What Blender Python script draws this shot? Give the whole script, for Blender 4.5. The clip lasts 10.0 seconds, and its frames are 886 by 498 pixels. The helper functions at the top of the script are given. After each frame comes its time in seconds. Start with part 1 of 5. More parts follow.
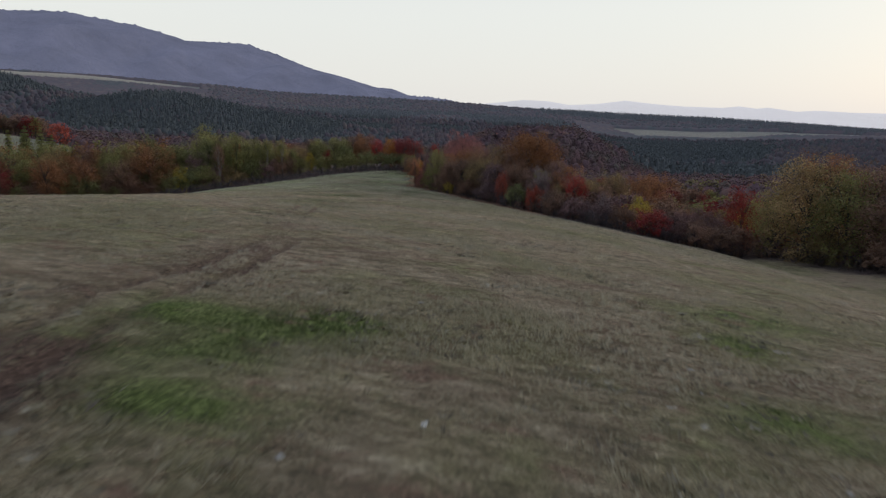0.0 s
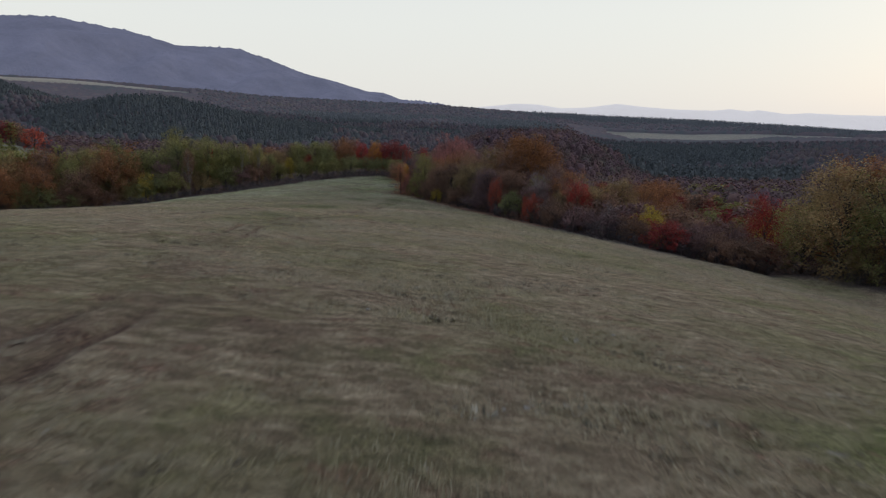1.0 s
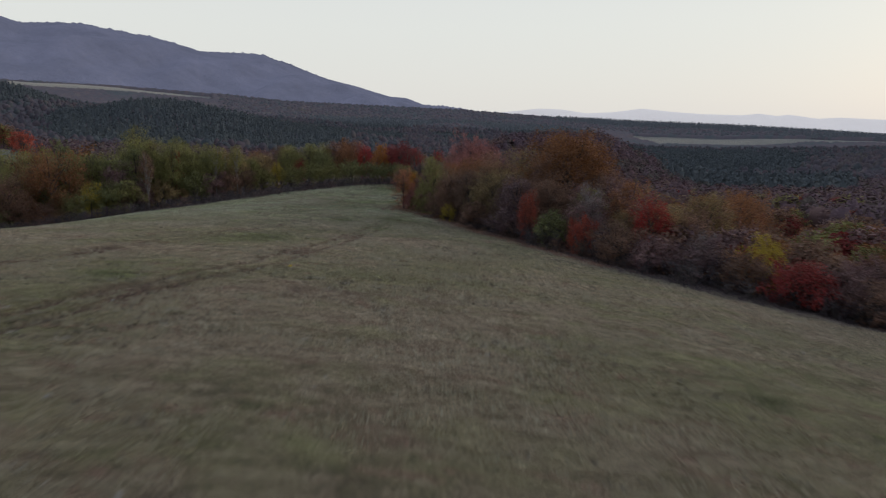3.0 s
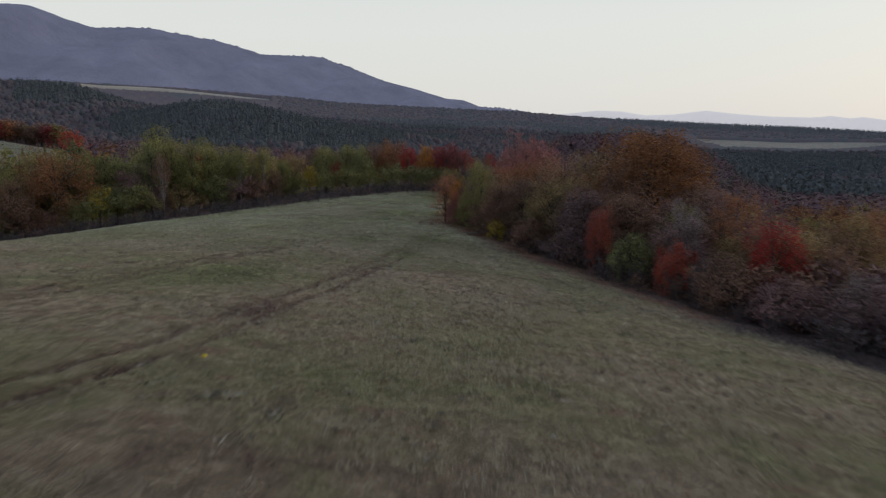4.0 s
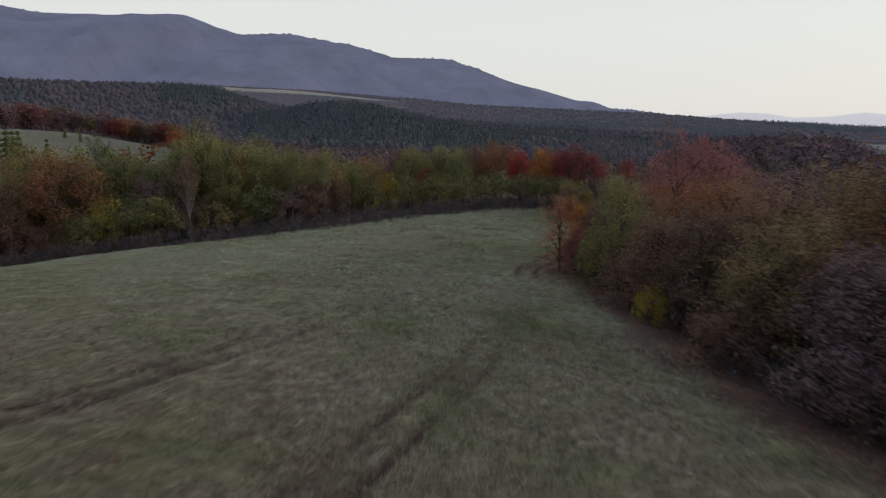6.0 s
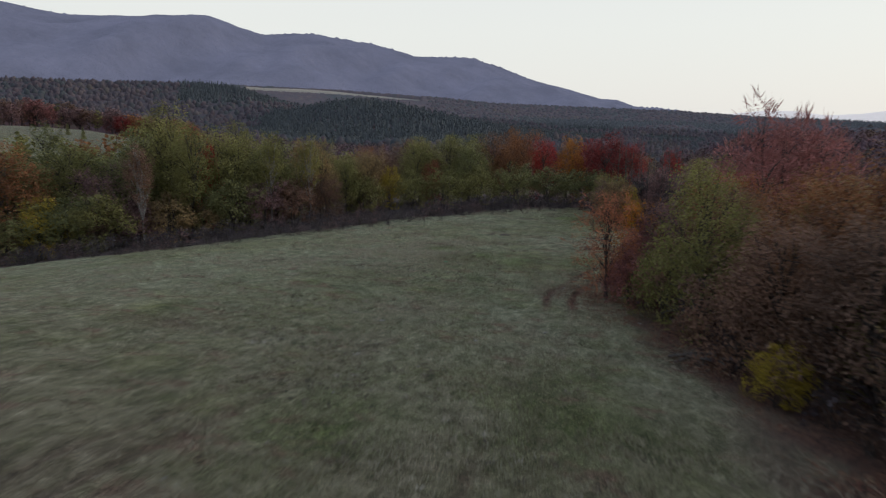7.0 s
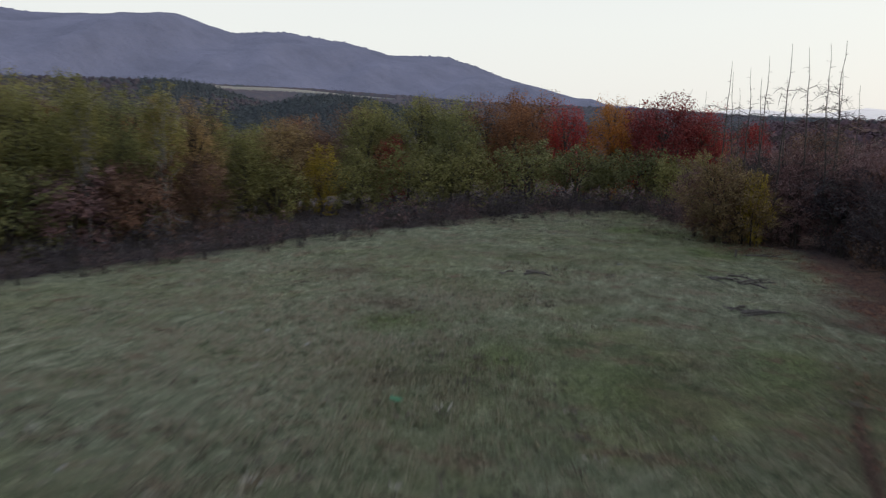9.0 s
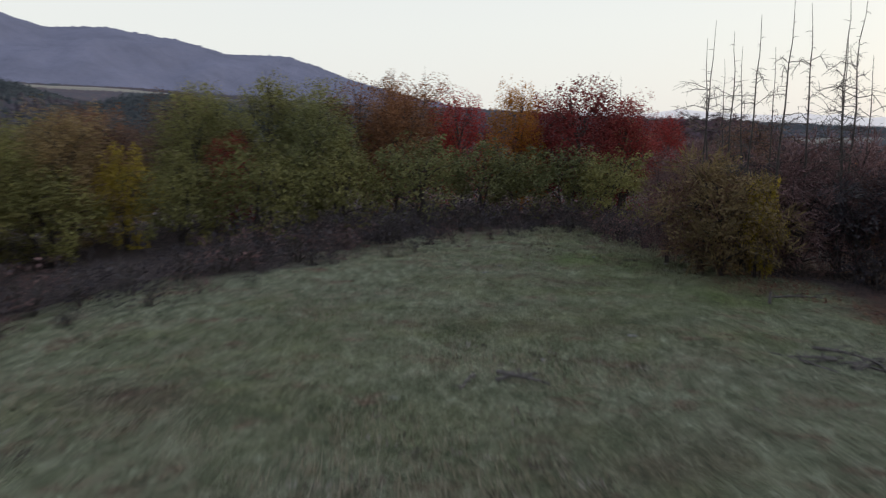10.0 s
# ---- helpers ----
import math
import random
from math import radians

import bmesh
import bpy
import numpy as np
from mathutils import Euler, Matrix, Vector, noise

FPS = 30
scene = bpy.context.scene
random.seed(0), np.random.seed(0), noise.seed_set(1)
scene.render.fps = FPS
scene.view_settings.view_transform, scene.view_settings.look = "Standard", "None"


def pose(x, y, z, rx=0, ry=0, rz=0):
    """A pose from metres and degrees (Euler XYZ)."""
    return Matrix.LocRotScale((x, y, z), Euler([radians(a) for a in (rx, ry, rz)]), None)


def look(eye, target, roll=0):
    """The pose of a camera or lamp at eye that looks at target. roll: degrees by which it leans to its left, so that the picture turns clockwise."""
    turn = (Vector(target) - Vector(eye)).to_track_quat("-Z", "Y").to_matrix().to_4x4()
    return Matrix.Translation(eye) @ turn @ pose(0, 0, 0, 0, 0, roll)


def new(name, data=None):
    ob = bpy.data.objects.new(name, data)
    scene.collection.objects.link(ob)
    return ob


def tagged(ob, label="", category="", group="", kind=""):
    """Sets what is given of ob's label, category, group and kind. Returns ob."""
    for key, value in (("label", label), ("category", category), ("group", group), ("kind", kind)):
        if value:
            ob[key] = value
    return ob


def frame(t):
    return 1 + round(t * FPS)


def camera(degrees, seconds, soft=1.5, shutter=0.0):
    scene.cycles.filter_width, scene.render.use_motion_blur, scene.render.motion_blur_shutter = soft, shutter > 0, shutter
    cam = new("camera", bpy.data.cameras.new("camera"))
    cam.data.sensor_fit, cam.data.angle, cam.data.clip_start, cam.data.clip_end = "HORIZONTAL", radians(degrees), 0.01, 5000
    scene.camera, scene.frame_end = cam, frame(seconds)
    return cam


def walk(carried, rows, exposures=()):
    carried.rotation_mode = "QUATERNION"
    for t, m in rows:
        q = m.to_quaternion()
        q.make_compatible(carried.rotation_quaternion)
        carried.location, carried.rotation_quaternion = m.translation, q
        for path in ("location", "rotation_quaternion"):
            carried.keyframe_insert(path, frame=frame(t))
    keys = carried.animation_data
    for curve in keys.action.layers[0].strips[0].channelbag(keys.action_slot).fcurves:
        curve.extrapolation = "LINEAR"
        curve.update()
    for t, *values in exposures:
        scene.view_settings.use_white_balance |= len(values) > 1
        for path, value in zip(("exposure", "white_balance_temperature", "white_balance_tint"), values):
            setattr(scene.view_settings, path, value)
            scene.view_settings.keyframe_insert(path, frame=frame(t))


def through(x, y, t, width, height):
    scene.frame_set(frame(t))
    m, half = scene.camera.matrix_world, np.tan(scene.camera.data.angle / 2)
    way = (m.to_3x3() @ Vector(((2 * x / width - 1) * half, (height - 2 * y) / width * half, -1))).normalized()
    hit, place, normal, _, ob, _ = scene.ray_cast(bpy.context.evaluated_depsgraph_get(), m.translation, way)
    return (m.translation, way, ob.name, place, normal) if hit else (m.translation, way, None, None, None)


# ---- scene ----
cam = camera(65.4, 10.0, 1.2, 0.5)
METRES, EYE, TILT, LEAN, TURN = 150.0, 5.5, -10.4, 0.0, 0.0
ROWS = [
    (0.0, 0.0, 0.0, 0.0, 0.0, 0.0, -0.0),
    (0.5, 0.003, 0.0357, 0.0055, -0.29, 0.18, 0.19),
    (1.0, 0.0058, 0.0765, 0.0109, -0.58, 0.32, 0.35),
    (1.5, 0.0082, 0.1188, 0.0167, -0.84, 0.45, 0.47),
    (2.0, 0.0108, 0.1672, 0.0234, -1.13, 0.54, 0.57),
    (2.5, 0.0129, 0.2148, 0.0293, -0.46, 0.65, 0.45),
    (4.0, 0.018, 0.3711, 0.054, 5.79, 0.91, -0.9),
    (4.5, 0.0169, 0.4211, 0.0625, 7.81, 0.91, -1.31),
    (5.0, 0.014, 0.475, 0.0716, 10.37, 0.89, -1.91),
    (5.5, 0.0093, 0.5251, 0.08, 13.2, 0.83, -2.52),
    (6.0, 0.002, 0.5791, 0.0884, 15.95, 0.74, -3.05),
    (7.5, -0.0319, 0.7315, 0.0992, 17.88, 0.58, -3.19),
    (8.0, -0.0479, 0.7855, 0.1024, 17.76, 0.61, -3.15),
    (8.5, -0.0632, 0.8346, 0.1067, 17.66, 0.64, -3.02),
    (9.0, -0.0805, 0.8864, 0.114, 15.85, 0.73, -2.63),
    (9.5, -0.0967, 0.9326, 0.1205, 10.12, 0.89, -1.3),
    (10.0, -0.1117, 0.9731, 0.1275, 3.58, 1.11, 0.12),
]
walk(cam, [(t, pose(0, 0, EYE, TILT, LEAN, TURN) @ pose(METRES * x, METRES * y, METRES * z, 90 + pitch, roll, yaw)) for t, x, y, z, yaw, pitch, roll in ROWS],
     exposures=[(0.0, 0.08), (2.5, -0.02), (4.5, -0.06), (6.0, 0.0), (8.5, 0.20), (10.0, 0.15)])

# ---- world and light ----
SUN_AZ, SUN_EL = 62.0, 7.0          # degrees to the right of +y, and up
world = bpy.data.worlds.new("dusk_sky")
scene.world = world
world.use_nodes = True
wn, wl = world.node_tree.nodes, world.node_tree.links
wn.clear()
w_out = wn.new("ShaderNodeOutputWorld")
w_sky = wn.new("ShaderNodeTexSky")
w_sky.sky_type, w_sky.sun_disc = "NISHITA", False
w_sky.sun_elevation, w_sky.sun_rotation = radians(SUN_EL), radians(SUN_AZ)
w_sky.dust_density, w_sky.air_density, w_sky.ozone_density = 2.5, 1.0, 1.0
w_b1 = wn.new("ShaderNodeBackground")
w_b1.inputs["Strength"].default_value = 0.019
wl.new(w_sky.outputs[0], w_b1.inputs["Color"])
# thin high cloud that whitens the whole sky
w_tc = wn.new("ShaderNodeTexCoord")
w_sep = wn.new("ShaderNodeSeparateXYZ")
wl.new(w_tc.outputs["Generated"], w_sep.inputs[0])
w_ramp = wn.new("ShaderNodeValToRGB")
els = w_ramp.color_ramp.elements
els[0].position, els[0].color = 0.0, (0.96, 0.945, 0.915, 1)
els[1].position, els[1].color = 1.0, (0.74, 0.84, 1.00, 1)
mid = els.new(0.14)
mid.color = (0.97, 0.99, 0.96, 1)
wl.new(w_sep.outputs[2], w_ramp.inputs[0])
# the evening sky: bright where the sun went down, dim and blue on the other side
GLOW_AZ = 15.0
w_dot = wn.new("ShaderNodeVectorMath")
w_dot.operation = "DOT_PRODUCT"
wl.new(w_tc.outputs["Generated"], w_dot.inputs[0])
w_dot.inputs[1].default_value = (math.sin(radians(GLOW_AZ)), math.cos(radians(GLOW_AZ)), 0.0)
w_side = wn.new("ShaderNodeMapRange")
w_side.interpolation_type = "SMOOTHSTEP"
w_side.inputs["From Min"].default_value, w_side.inputs["From Max"].default_value = -0.75, 0.62
wl.new(w_dot.outputs["Value"], w_side.inputs["Value"])
w_mix = wn.new("ShaderNodeMix")
w_mix.data_type = "RGBA"
w_mix.inputs[6].default_value = (0.36, 0.40, 0.51, 1)
wl.new(w_side.outputs[0], w_mix.inputs[0])
wl.new(w_ramp.outputs[0], w_mix.inputs[7])
w_b2 = wn.new("ShaderNodeBackground")
w_b2.inputs["Strength"].default_value = 0.75
wl.new(w_mix.outputs[2], w_b2.inputs["Color"])
w_add = wn.new("ShaderNodeAddShader")
wl.new(w_b1.outputs[0], w_add.inputs[0])
wl.new(w_b2.outputs[0], w_add.inputs[1])
wl.new(w_add.outputs[0], w_out.inputs["Surface"])

sun_data = bpy.data.lights.new("sun", "SUN")
sun_data.energy, sun_data.angle, sun_data.color = 0.5, radians(14), (1.0, 0.86, 0.70)
sun = new("sun", sun_data)
sun_dir = Vector((math.sin(radians(SUN_AZ)) * math.cos(radians(SUN_EL)), math.cos(radians(SUN_AZ)) * math.cos(radians(SUN_EL)), math.sin(radians(SUN_EL))))
sun.matrix_world = look((0, 0, 60), Vector((0, 0, 60)) - sun_dir)

# ---- materials ----


def material(name):
    """A node material: its tree, its Principled node and its output."""
    m = bpy.data.materials.new(name)
    m.use_nodes = True
    nt = m.node_tree
    return m, nt, nt.nodes["Principled BSDF"], nt.nodes["Material Output"]


def node(nt, kind, **values):
    n = nt.nodes.new(kind)
    for key, value in values.items():
        n.inputs[key.replace("_", " ")].default_value = value
    return n


def ramp(nt, source, stops):
    n = nt.nodes.new("ShaderNodeValToRGB")
    e = n.color_ramp.elements
    e[0].position, e[0].color = stops[0][0], (*stops[0][1], 1)
    e[1].position, e[1].color = stops[-1][0], (*stops[-1][1], 1)
    for p, c in stops[1:-1]:
        e.new(p).color = (*c, 1)
    nt.links.new(source, n.inputs[0])
    return n.outputs[0]


def blend(nt, fac, a, b, kind="MIX"):
    n = nt.nodes.new("ShaderNodeMix")
    n.data_type, n.blend_type = "RGBA", kind
    for socket, value in ((n.inputs[0], fac), (n.inputs[6], a), (n.inputs[7], b)):
        if isinstance(value, bpy.types.NodeSocket):
            nt.links.new(value, socket)
        elif isinstance(value, (int, float)):
            socket.default_value = value
        else:
            socket.default_value = (*value, 1)
    return n.outputs[2]


def noise_out(nt, scale, detail=4.0, rough=0.6, stretch=(1, 1, 1)):
    tc = nt.nodes.new("ShaderNodeTexCoord")
    mp = nt.nodes.new("ShaderNodeMapping")
    mp.inputs["Scale"].default_value = stretch
    nt.links.new(tc.outputs["Object"], mp.inputs[0])
    n = node(nt, "ShaderNodeTexNoise", Scale=scale, Detail=detail, Roughness=rough)
    nt.links.new(mp.outputs[0], n.inputs["Vector"])
    return n.outputs["Fac"]


def attribute(nt, name):
    n = nt.nodes.new("ShaderNodeAttribute")
    n.attribute_name = name
    return n.outputs["Fac"]


def bump(nt, bsdf, height_socket, strength, distance):
    b = node(nt, "ShaderNodeBump", Strength=strength, Distance=distance)
    nt.links.new(height_socket, b.inputs["Height"])
    nt.links.new(b.outputs[0], bsdf.inputs["Normal"])


def ground_material():
    m, nt, bsdf, out = material("meadow_and_forest_floor")
    wide = noise_out(nt, 0.09, 5, 0.6)
    patch = noise_out(nt, 0.55, 6, 0.65)
    across = noise_out(nt, 1.7, 8, 0.78, (0.55, 1.35, 1))
    down = noise_out(nt, 2.0, 8, 0.78, (1.15, 0.66, 1))
    tc = nt.nodes.new("ShaderNodeTexCoord")
    xyz = nt.nodes.new("ShaderNodeSeparateXYZ")
    nt.links.new(tc.outputs["Object"], xyz.inputs[0])
    span = nt.nodes.new("ShaderNodeMapRange")
    span.inputs["From Min"].default_value, span.inputs["From Max"].default_value = 45.0, 85.0
    nt.links.new(xyz.outputs[1], span.inputs["Value"])
    row = blend(nt, span.outputs[0], across, down)
    fine = noise_out(nt, 11.0, 5, 0.8)
    straw = ramp(nt, row, [(0.34, (0.034, 0.027, 0.020)), (0.46, (0.070, 0.056, 0.041)), (0.54, (0.106, 0.087, 0.064)), (0.68, (0.210, 0.180, 0.138))])
    lush = ramp(nt, row, [(0.34, (0.036, 0.042, 0.027)), (0.46, (0.070, 0.078, 0.053)), (0.54, (0.098, 0.106, 0.074)), (0.68, (0.166, 0.170, 0.128))])
    end_span = nt.nodes.new("ShaderNodeMapRange")
    end_span.inputs["From Min"].default_value, end_span.inputs["From Max"].default_value = 100.0, 138.0
    nt.links.new(xyz.outputs[1], end_span.inputs["Value"])
    straw = blend(nt, end_span.outputs[0], straw, lush)
    dry_span = nt.nodes.new("ShaderNodeMapRange")
    dry_span.inputs["From Min"].default_value, dry_span.inputs["From Max"].default_value = 230.0, 300.0
    nt.links.new(xyz.outputs[1], dry_span.inputs["Value"])
    straw = blend(nt, dry_span.outputs[0], straw, (0.036, 0.040, 0.034))
    green = ramp(nt, patch, [(0.36, (0.020, 0.026, 0.009)), (0.52, (0.052, 0.060, 0.025)), (0.66, (0.105, 0.110, 0.054))])
    g_mask = ramp(nt, wide, [(0.45, (0.04, 0.04, 0.04)), (0.60, (0.42, 0.42, 0.42))])
    g_add = ramp(nt, noise_out(nt, 0.30, 6, 0.7), [(0.50, (0, 0, 0)), (0.64, (0.35, 0.35, 0.35))])
    mask = blend(nt, dry_span.outputs[0], blend(nt, 1.0, g_mask, g_add, "ADD"), (0.1, 0.1, 0.1))
    cover = blend(nt, mask, straw, green)
    sward = ramp(nt, fine, [(0.36, (0.020, 0.034, 0.008)), (0.64, (0.068, 0.092, 0.028))])
    cover = blend(nt, attribute(nt, "lush"), cover, sward)
    bare = ramp(nt, noise_out(nt, 0.7, 8, 0.78, (0.7, 1.1, 1)), [(0.54, (0, 0, 0)), (0.63, (0.80, 0.80, 0.80))])
    soil = ramp(nt, fine, [(0.38, (0.034, 0.021, 0.016)), (0.62, (0.105, 0.070, 0.054))])
    cover = blend(nt, bare, cover, soil)
    # darker soil colour in the ruts and scuffed places
    dark_soil = ramp(nt, fine, [(0.38, (0.018, 0.012, 0.010)), (0.62, (0.062, 0.043, 0.034))])
    cover = blend(nt, attribute(nt, "soil"), cover, dark_soil)
    fine_tone = ramp(nt, fine, [(0.38, (0.62, 0.62, 0.60)), (0.62, (1.38, 1.38, 1.35))])
    grain = ramp(nt, noise_out(nt, 26.0, 3, 0.7, (0.6, 1.3, 1)), [(0.36, (0.55, 0.55, 0.53)), (0.64, (1.45, 1.45, 1.42))])
    fine_tone = blend(nt, 1.0, fine_tone, grain, "MULTIPLY")
    cover = blend(nt, 1.0, cover, fine_tone, "MULTIPLY")
    leafy = ramp(nt, noise_out(nt, 5.0, 6, 0.8), [(0.36, (0.018, 0.012, 0.011)), (0.5, (0.044, 0.028, 0.022)), (0.64, (0.092, 0.050, 0.034))])
    # woodland floor, darkened further: shade under hedge and trees put into its colour
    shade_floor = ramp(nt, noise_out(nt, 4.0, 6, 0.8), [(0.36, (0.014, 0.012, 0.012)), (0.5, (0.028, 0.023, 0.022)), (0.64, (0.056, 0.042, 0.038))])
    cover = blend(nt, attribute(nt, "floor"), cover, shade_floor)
    cover = blend(nt, attribute(nt, "litter"), cover, leafy)
    cover = blend(nt, 1.0, cover, (1.12, 1.09, 1.15), "MULTIPLY")
    # far ground fades to flat grey with distance, haze put into its colour
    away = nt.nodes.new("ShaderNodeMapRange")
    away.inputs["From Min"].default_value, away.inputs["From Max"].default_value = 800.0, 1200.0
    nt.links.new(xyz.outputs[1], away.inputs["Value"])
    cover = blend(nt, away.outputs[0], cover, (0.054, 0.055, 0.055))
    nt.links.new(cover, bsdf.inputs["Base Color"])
    bsdf.inputs["Roughness"].default_value = 0.95
    bsdf.inputs["Specular IOR Level"].default_value = 0.15
    bsdf.inputs["Sheen Weight"].default_value = 1.0
    bsdf.inputs["Sheen Roughness"].default_value = 0.35
    nt.links.new(blend(nt, 1.0, cover, (6.5, 6.5, 6.3), "MULTIPLY"), bsdf.inputs["Sheen Tint"])
    bump(nt, bsdf, blend(nt, 0.5, fine, row), 1.0, 0.20)
    return m


def leaf_material(name, dark, light, through=0.35):
    """Foliage: each leaf its own tone between two colours, lit through a little."""
    m, nt, bsdf, out = material(name)
    dark, light = tuple(2.0 * c for c in dark), tuple(2.0 * c for c in light)
    geo = nt.nodes.new("ShaderNodeNewGeometry")
    info = nt.nodes.new("ShaderNodeObjectInfo")
    big = noise_out(nt, 0.5, 3, 0.6)
    tone = ramp(nt, geo.outputs["Random Per Island"], [(0.0, tuple(0.6 * d + 0.4 * c for d, c in zip(dark, light))), (0.8, light), (1.0, tuple(min(1, c * 1.15) for c in light))])
    tone = blend(nt, 1.0, tone, ramp(nt, big, [(0.3, (0.62, 0.62, 0.62)), (0.7, (1.25, 1.22, 1.12))]), "MULTIPLY")
    tone = blend(nt, 1.0, tone, ramp(nt, info.outputs["Random"], [(0.0, (0.80, 0.82, 0.80)), (1.0, (1.18, 1.12, 1.05))]), "MULTIPLY")
    nt.links.new(tone, bsdf.inputs["Base Color"])
    bsdf.inputs["Roughness"].default_value = 0.7
    bsdf.inputs["Specular IOR Level"].default_value = 0.2
    tl = nt.nodes.new("ShaderNodeBsdfTranslucent")
    nt.links.new(tone, tl.inputs["Color"])
    mix = nt.nodes.new("ShaderNodeMixShader")
    mix.inputs[0].default_value = through
    nt.links.new(bsdf.outputs[0], mix.inputs[1])
    nt.links.new(tl.outputs[0], mix.inputs[2])
    nt.links.new(mix.outputs[0], out.inputs["Surface"])
    return m


def bark_material(name, dark, light, scale=(6, 6, 1.2)):
    m, nt, bsdf, out = material(name)
    tone = ramp(nt, noise_out(nt, 3.0, 6, 0.7, scale), [(0.35, dark), (0.62, light)])
    nt.links.new(tone, bsdf.inputs["Base Color"])
    bsdf.inputs["Roughness"].default_value = 0.9
    bump(nt, bsdf, noise_out(nt, 8.0, 4, 0.7, scale), 0.7, 0.03)
    return m


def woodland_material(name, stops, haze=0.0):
    """Distant trees: the species' colour by tree, with a tone for each clump; haze: emission that paints the evening
    air before the backdrop ridges.
    """
    m, nt, bsdf, out = material(name)
    geo = nt.nodes.new("ShaderNodeNewGeometry")
    tone = ramp(nt, attribute(nt, "species"), stops)
    tone = blend(nt, 1.0, tone, ramp(nt, geo.outputs["Random Per Island"], [(0, (0.92, 0.92, 0.92)), (1, (1.08, 1.08, 1.07))]), "MULTIPLY")
    tone = blend(nt, 1.0, tone, ramp(nt, noise_out(nt, 0.9, 5, 0.8), [(0.34, (1.15, 1.13, 1.22)), (0.66, (1.62, 1.60, 1.64))]), "MULTIPLY")
    nt.links.new(tone, bsdf.inputs["Base Color"])
    bsdf.inputs["Roughness"].default_value = 1.0
    bsdf.inputs["Specular IOR Level"].default_value = 0.0
    # bluish emission paints haze on the farthest woods; zero on nearer ones
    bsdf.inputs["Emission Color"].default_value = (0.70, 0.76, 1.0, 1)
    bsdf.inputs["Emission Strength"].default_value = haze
    return m


def distance_material(name, low, high, haze_glow, scale):
    """A far range, with the haze of the evening air put into its colour and emission."""
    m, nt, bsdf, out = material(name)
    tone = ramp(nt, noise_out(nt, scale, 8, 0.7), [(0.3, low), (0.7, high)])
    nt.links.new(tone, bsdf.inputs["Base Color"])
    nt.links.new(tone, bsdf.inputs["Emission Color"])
    bsdf.inputs["Emission Strength"].default_value = haze_glow
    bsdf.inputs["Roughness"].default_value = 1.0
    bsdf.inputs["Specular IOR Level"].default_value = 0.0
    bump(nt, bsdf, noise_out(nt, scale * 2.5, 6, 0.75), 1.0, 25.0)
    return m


def plain_material(name, dark, light, scale=8.0, rough=0.8):
    m, nt, bsdf, out = material(name)
    tone = ramp(nt, noise_out(nt, scale, 5, 0.65), [(0.3, dark), (0.7, light)])
    nt.links.new(tone, bsdf.inputs["Base Color"])
    bsdf.inputs["Roughness"].default_value = rough
    bump(nt, bsdf, noise_out(nt, scale * 3, 4, 0.6), 0.5, 0.02)
    return m


MAT_GROUND = ground_material()
LEAF = {
    "olive": leaf_material("olive_leaves", (0.062, 0.064, 0.026), (0.160, 0.157, 0.064)),
    "green": leaf_material("green_leaves", (0.054, 0.062, 0.028), (0.144, 0.150, 0.070)),
    "yellow": leaf_material("yellow_leaves", (0.130, 0.105, 0.018), (0.290, 0.230, 0.045)),
    "ochre": leaf_material("ochre_leaves", (0.088, 0.066, 0.036), (0.195, 0.145, 0.078)),
    "orange": leaf_material("orange_leaves", (0.110, 0.048, 0.020), (0.250, 0.110, 0.044)),
    "copper": leaf_material("copper_leaves", (0.080, 0.037, 0.018), (0.190, 0.086, 0.038)),
    "coral": leaf_material("coral_red_leaves", (0.112, 0.028, 0.021), (0.250, 0.066, 0.048)),
    "salmon": leaf_material("salmon_leaves", (0.130, 0.056, 0.036), (0.280, 0.125, 0.080), 0.55),
    "amber": leaf_material("bright_orange_leaves", (0.150, 0.066, 0.014), (0.330, 0.145, 0.030), 0.55),
    "rust": leaf_material("rust_leaves", (0.076, 0.037, 0.021), (0.172, 0.084, 0.044)),
    "red": leaf_material("red_leaves", (0.088, 0.012, 0.012), (0.210, 0.030, 0.028)),
    "maroon": leaf_material("maroon_leaves", (0.066, 0.012, 0.013), (0.165, 0.032, 0.032)),
    "pink": leaf_material("faded_red_leaves", (0.110, 0.050, 0.052), (0.220, 0.105, 0.108)),
    "brown": leaf_material("brown_leaves", (0.062, 0.038, 0.030), (0.142, 0.089, 0.070)),
    "bramble": leaf_material("bramble_twigs", (0.026, 0.022, 0.027), (0.058, 0.051, 0.062), 0.1),
    "ash": leaf_material("pale_grey_twigs", (0.080, 0.072, 0.076), (0.160, 0.146, 0.152), 0.2),
    "plum": leaf_material("plum_grey_twigs", (0.056, 0.036, 0.040), (0.130, 0.084, 0.092), 0.2),
}
BARK = bark_material("grey_brown_bark", (0.035, 0.028, 0.024), (0.110, 0.092, 0.080))
BARK_BIRCH = bark_material("birch_bark", (0.110, 0.100, 0.090), (0.430, 0.410, 0.380), (2, 2, 7))
BARK_DEAD = bark_material("weathered_dead_wood", (0.055, 0.046, 0.040), (0.160, 0.140, 0.122))

# ---- the lie of the land ----


def field_height(x, y):
    """The convex meadow, in metres."""
    u = x / 20.0
    u = np.where(u < -1.5, -1.5 + (u + 1.5) * np.interp(y, (90, 140), (0.82, 1.0)), u)
    u = np.clip(u, -3.2, 2.0)
    v = np.clip((y - 90.0) / 80.0, -1.25, 1.2)
    return (-5.047 - 2.114 * u - 6.219 * v - 0.81 * u * u + 0.417 * u * v + 1.702 * v * v
            - 0.148 * u * u * v - 0.361 * u * v * v + 1.731 * v ** 3 - 0.468 * v ** 4)


